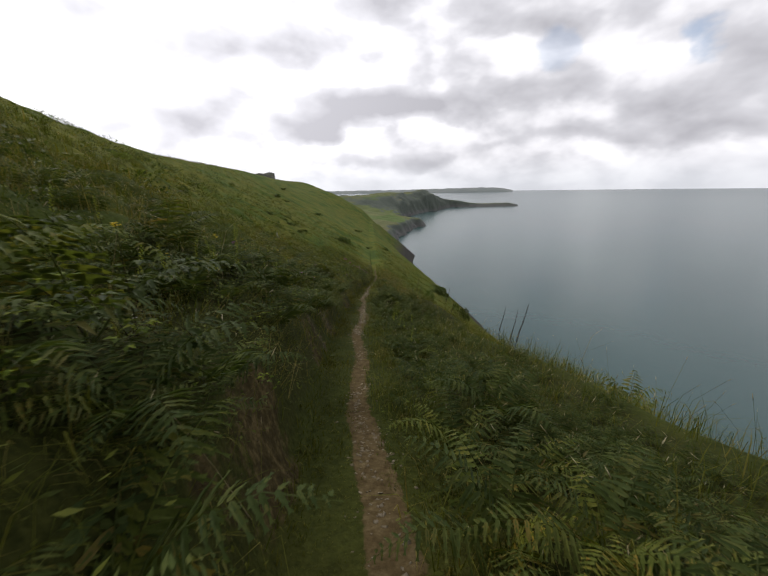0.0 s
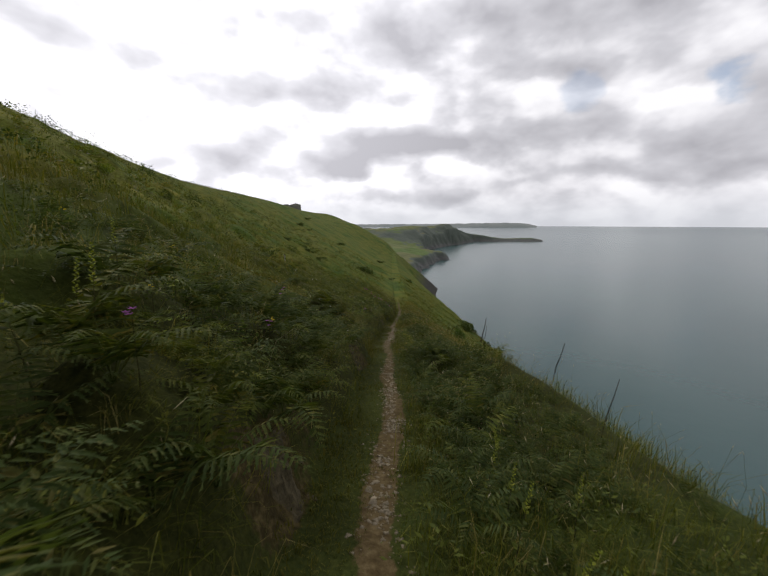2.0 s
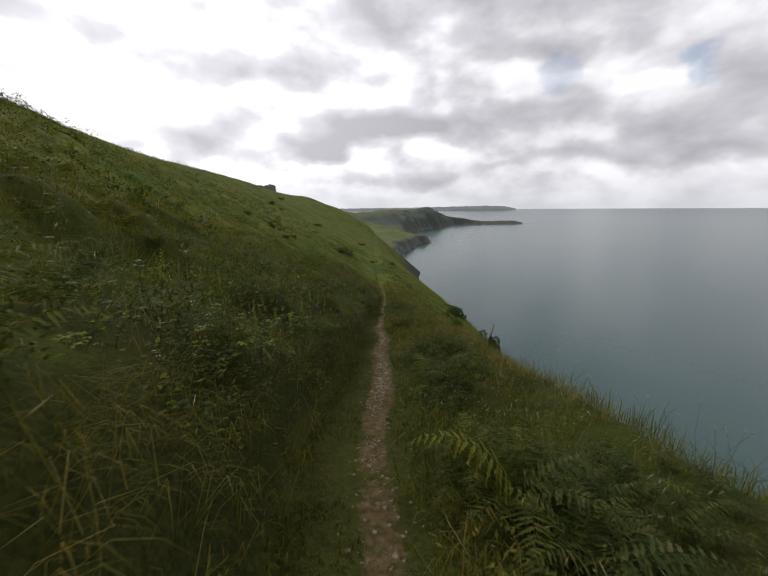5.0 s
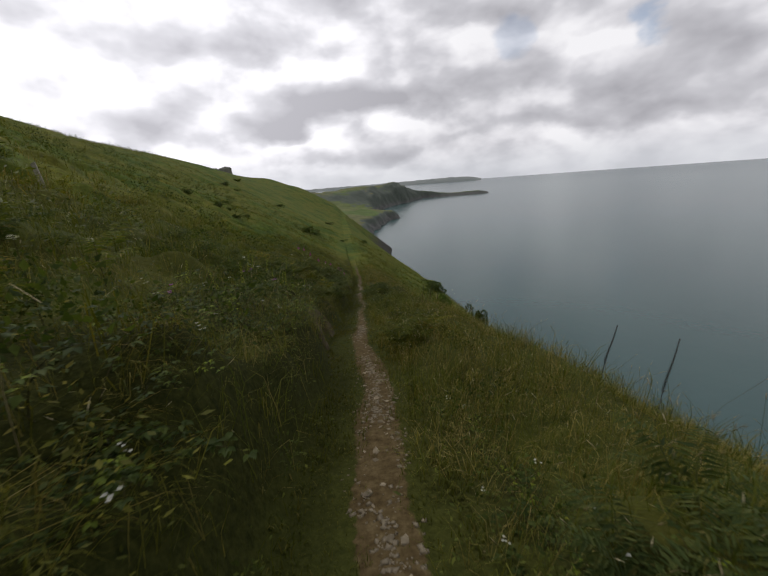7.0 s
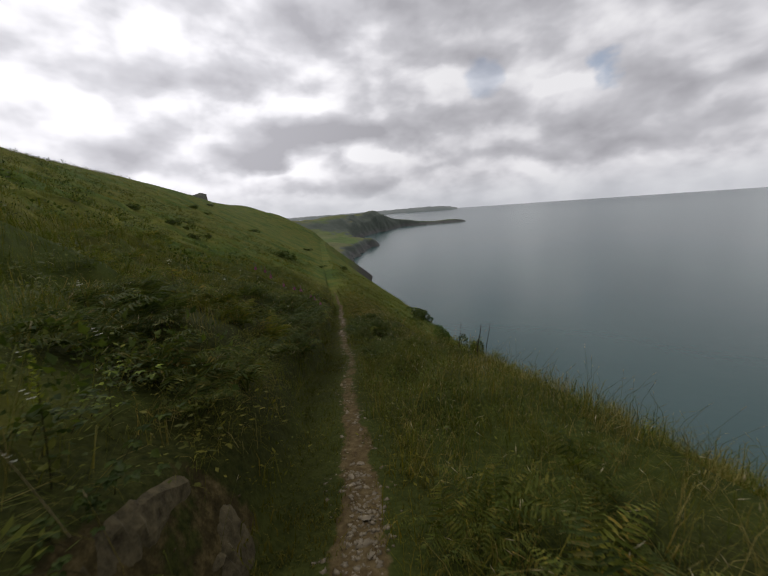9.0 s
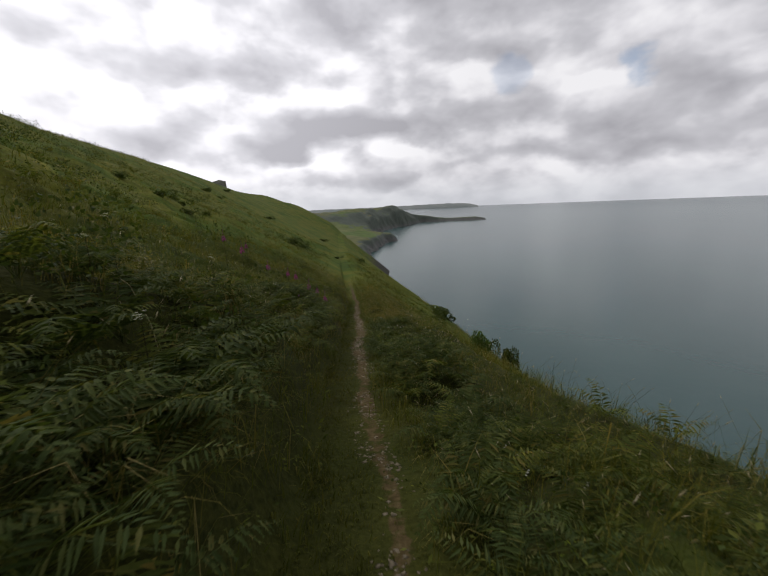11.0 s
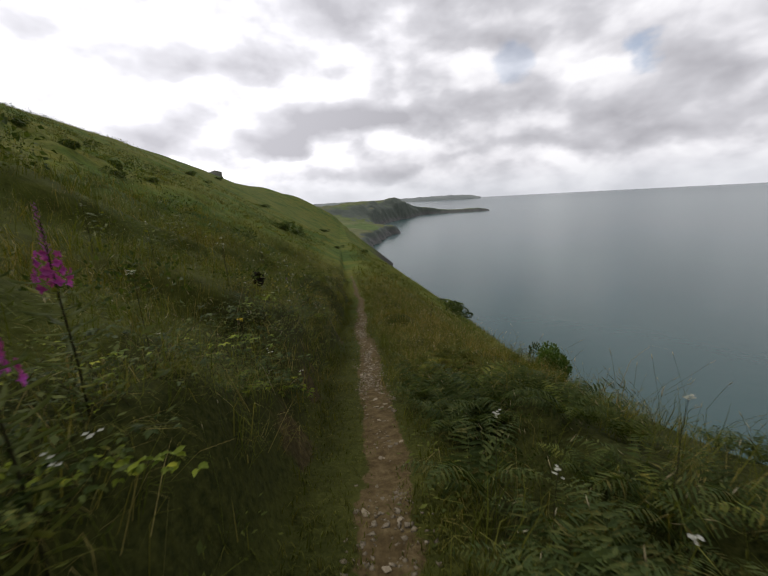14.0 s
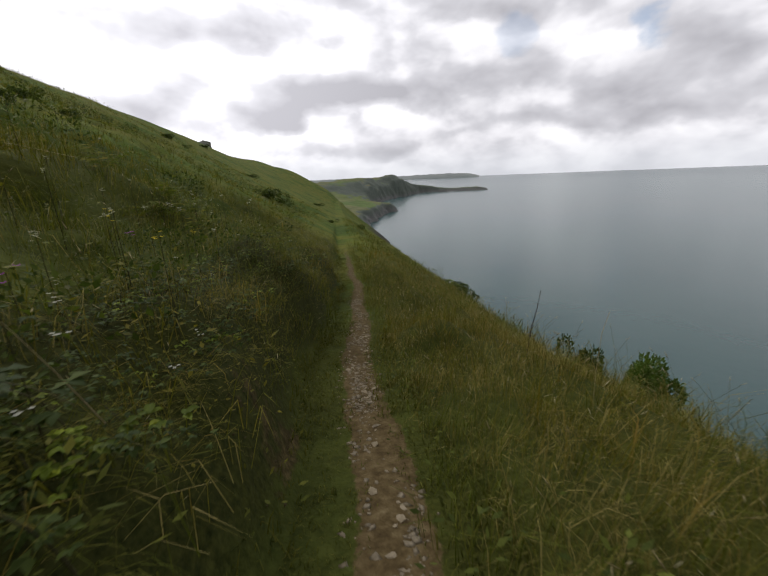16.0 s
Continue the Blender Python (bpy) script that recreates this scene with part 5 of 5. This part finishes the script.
COBBLE = [rock_mesh("stone", rng, 1.0, 0.74, 0.17, STONE, 13) for _ in range(7)]
STONY = [(2.5, 4.2, 0.5), (8.0, 14.5, 1.0), (19.0, 26.5, 1.0), (27, 30, 0.7), (33, 40, 0.35), (40, 44, 0.8), (45.5, 58, 1.0)]


def stony(y):
    w = np.full_like(np.asarray(y, float), 0.22)
    for a, b, k in STONY:
        w = np.maximum(w, k * ease(y, a - 0.8, a + 0.8) * ease(y, b + 0.8, b - 0.8))
    return w


srng = np.random.RandomState(77)
made = 0
while made < 300:  # the larger stones
    yy = srng.uniform(1.0, 54)
    if srng.rand() > stony(yy):
        continue
    uu = float(np.clip(srng.normal(0.0, 0.10), -0.9, 0.9) * 1.0)
    if abs(uu) > float(bare_half(yy)) * 1.15:
        continue
    xx = uu + float(track_x(yy))
    s = 0.019 + 0.034 * srng.rand() ** 2.0
    part("stone", COBBLE[srng.randint(0, 7)], hill, Matrix.Translation((xx, yy, float(ground(xx, yy)) + s * 0.12)) @ Euler((srng.normal(0, 0.2), srng.normal(0, 0.2), srng.uniform(0, 6.28))).to_matrix().to_4x4() @ Matrix.Diagonal((s, s, s, 1)))
    made += 1

pebble = []
for _ in range(6):
    d = srng.normal(0, 1, (6, 3)) * (0.15, 0.15, 0.05) + np.array([(1, 0, 0), (-1, 0, 0), (0, 0.75, 0), (0, -0.75, 0), (0, 0, 0.15), (0, 0, -0.15)])
    pebble.append((d, np.array([(0, 2, 4), (2, 1, 4), (1, 3, 4), (3, 0, 4), (2, 0, 5), (1, 2, 5), (3, 1, 5), (0, 3, 5)])))
y = srng.uniform(-1, 74, 30000)
u = srng.normal(0, 0.11, len(y))
keep = (srng.rand(len(y)) < stony(y) * ease(rough(u * 3, y, 0.35), 0.25, 0.7)) & (np.abs(u) < 0.30)
y, u = y[keep], u[keep]
grit = sown("gravel", pebble, u + track_x(y), y, 0.009 + 0.026 * srng.rand(len(y)) ** 2.2, STONE, "pale stone chips trodden into the footpath", "gravel", sink=-0.001, lean=0.0)

# ---------------------------------------------------------------- wood sage and dry bent stems

SAGE_LEAVES = mesh_from("leaves", *joined([leaf((0, 0, 0.08 + k * 0.03), np.array([math.cos(k * 1.57), math.sin(k * 1.57), 0.3]), np.array([-math.sin(k * 1.57), math.cos(k * 1.57), 0]), 0.06 - 0.001 * k, 0.032) for k in range(14)]), HERB)
SAGE_SPIKE = mesh_from("flower_spike", *joined([leaf((0, 0, k * 0.009), np.array([math.cos(k * 2.4), math.sin(k * 2.4), 0.7]), np.array([-math.sin(k * 2.4), math.cos(k * 2.4), 0]), 0.024 - 0.0005 * k, 0.014) for k in range(24)]), SAGE)


def wood_sage(x, y, rng):
    z = float(ground(x, y))
    h = rng.uniform(0.42, 0.62)
    ob = thing("wood_sage", x, y, z - 0.02, "upright wood sage with a yellow-green flower spike", "wildflower", "wood sage on the bank")
    lean = Matrix.Rotation(rng.normal(0, 0.12), 4, "Y") @ Matrix.Rotation(rng.normal(0, 0.12), 4, "X")
    part("stem", FIRE_STEM, ob, lean @ Matrix.Diagonal((0.6, 0.6, h / 1.22, 1)))
    part("leaves", SAGE_LEAVES, ob, lean @ Matrix.Diagonal((1, 1, h / 0.55, 1)))
    part("flower_spike", SAGE_SPIKE, ob, lean @ Matrix.Translation((0, 0, h * 0.82)), "yellow-green flower spike")


for u, y in planted([(-1.7, -0.95, 2.2, 6.5), (-2.4, -1.0, 3, 9), (-1.6, -1.0, 17, 22), (-1.8, -1.05, 24, 29), (0.7, 1.3, 6, 9)], 62, 0.2, 41):
    wood_sage(u + float(track_x(y)), y, rng)

BENT = mesh_from("stem", *ribbon([(0, 0, 0), (0.02, 0.02, 0.3), (0.12, 0.03, 0.55), (0.30, 0.02, 0.66), (0.46, 0.0, 0.62)], 0.0026, 0.0012), PALE)
for x, y, s, turn in ((-1.3, 2.0, 1.0, -20), (-1.35, 3.9, 1.0, 40), (-0.9, 9.2, 0.9, 10), (-0.3, 22.3, 1.0, -30), (0.1, 26.4, 1.1, 15), (0.7, 35.7, 1.0, 160), (1.3, 40.8, 0.9, 0), (1.7, 46.2, 1.0, 20), (2.0, 49.4, 1.1, 30), (3.1, 4.2, 1.0, 10), (3.0, 19.0, 1.0, 60), (5.2, 44.5, 1.0, 0), (5.4, 50.2, 1.1, 40)):
    ob = thing("dry_stem", x, y, float(ground(x, y)) - 0.03, "pale dry stem bent over above the grass", "dead stalk", "dry bent stems")
    part("stem", BENT, ob, pose(0, 0, 0, 0, 0, turn) @ Matrix.Diagonal((s, s, s * 1.1, 1)))

# long bleached stems that lie across the bank
LYING = [((-0.68, 1.26, -0.81), (-0.55, 1.54, -1.62), 0.003), ((0.45, 28.13, -6.51), (0.48, 28.24, -6.93), 0.003), ((2.49, 49.04, -11.22), (2.57, 49.17, -11.64), 0.003), ((2.24, 44.51, -10.55), (2.27, 44.71, -10.9), 0.003), ((-0.7, 1.69, -0.81), (-0.77, 2.6, -1.38), 0.003)]
for p, q, r in LYING:
    p, q = Vector(p), Vector(q)
    ob = thing("fallen_stem", *q, "long bleached dry stem lying across the bank", "dead stalk", "fallen stems on the bank")
    d = p - q
    part("stem", mesh_from("stem", *ribbon([d * k + Vector((0, 0, 0.10 * k * (1 - k))) * d.length for k in (0, 0.25, 0.5, 0.75, 1)], r, r * 0.5), PALE), ob)

# clods and roots in the bare bank
y = srng.uniform(-1, 54, 5000)
h = srng.rand(len(y))
u = -bank_foot(y) - 0.05 - 0.5 * h
keep = srng.rand(len(y)) < 0.8 * scars(y) * (h < 0.55)
y, u = y[keep], u[keep]
sown("clods", pebble, u + track_x(y), y, 0.006 + 0.016 * srng.rand(len(y)) ** 2, SOIL, "crumbling brown clods on the cut bank", "earth", sink=0.004, lean=0.0)
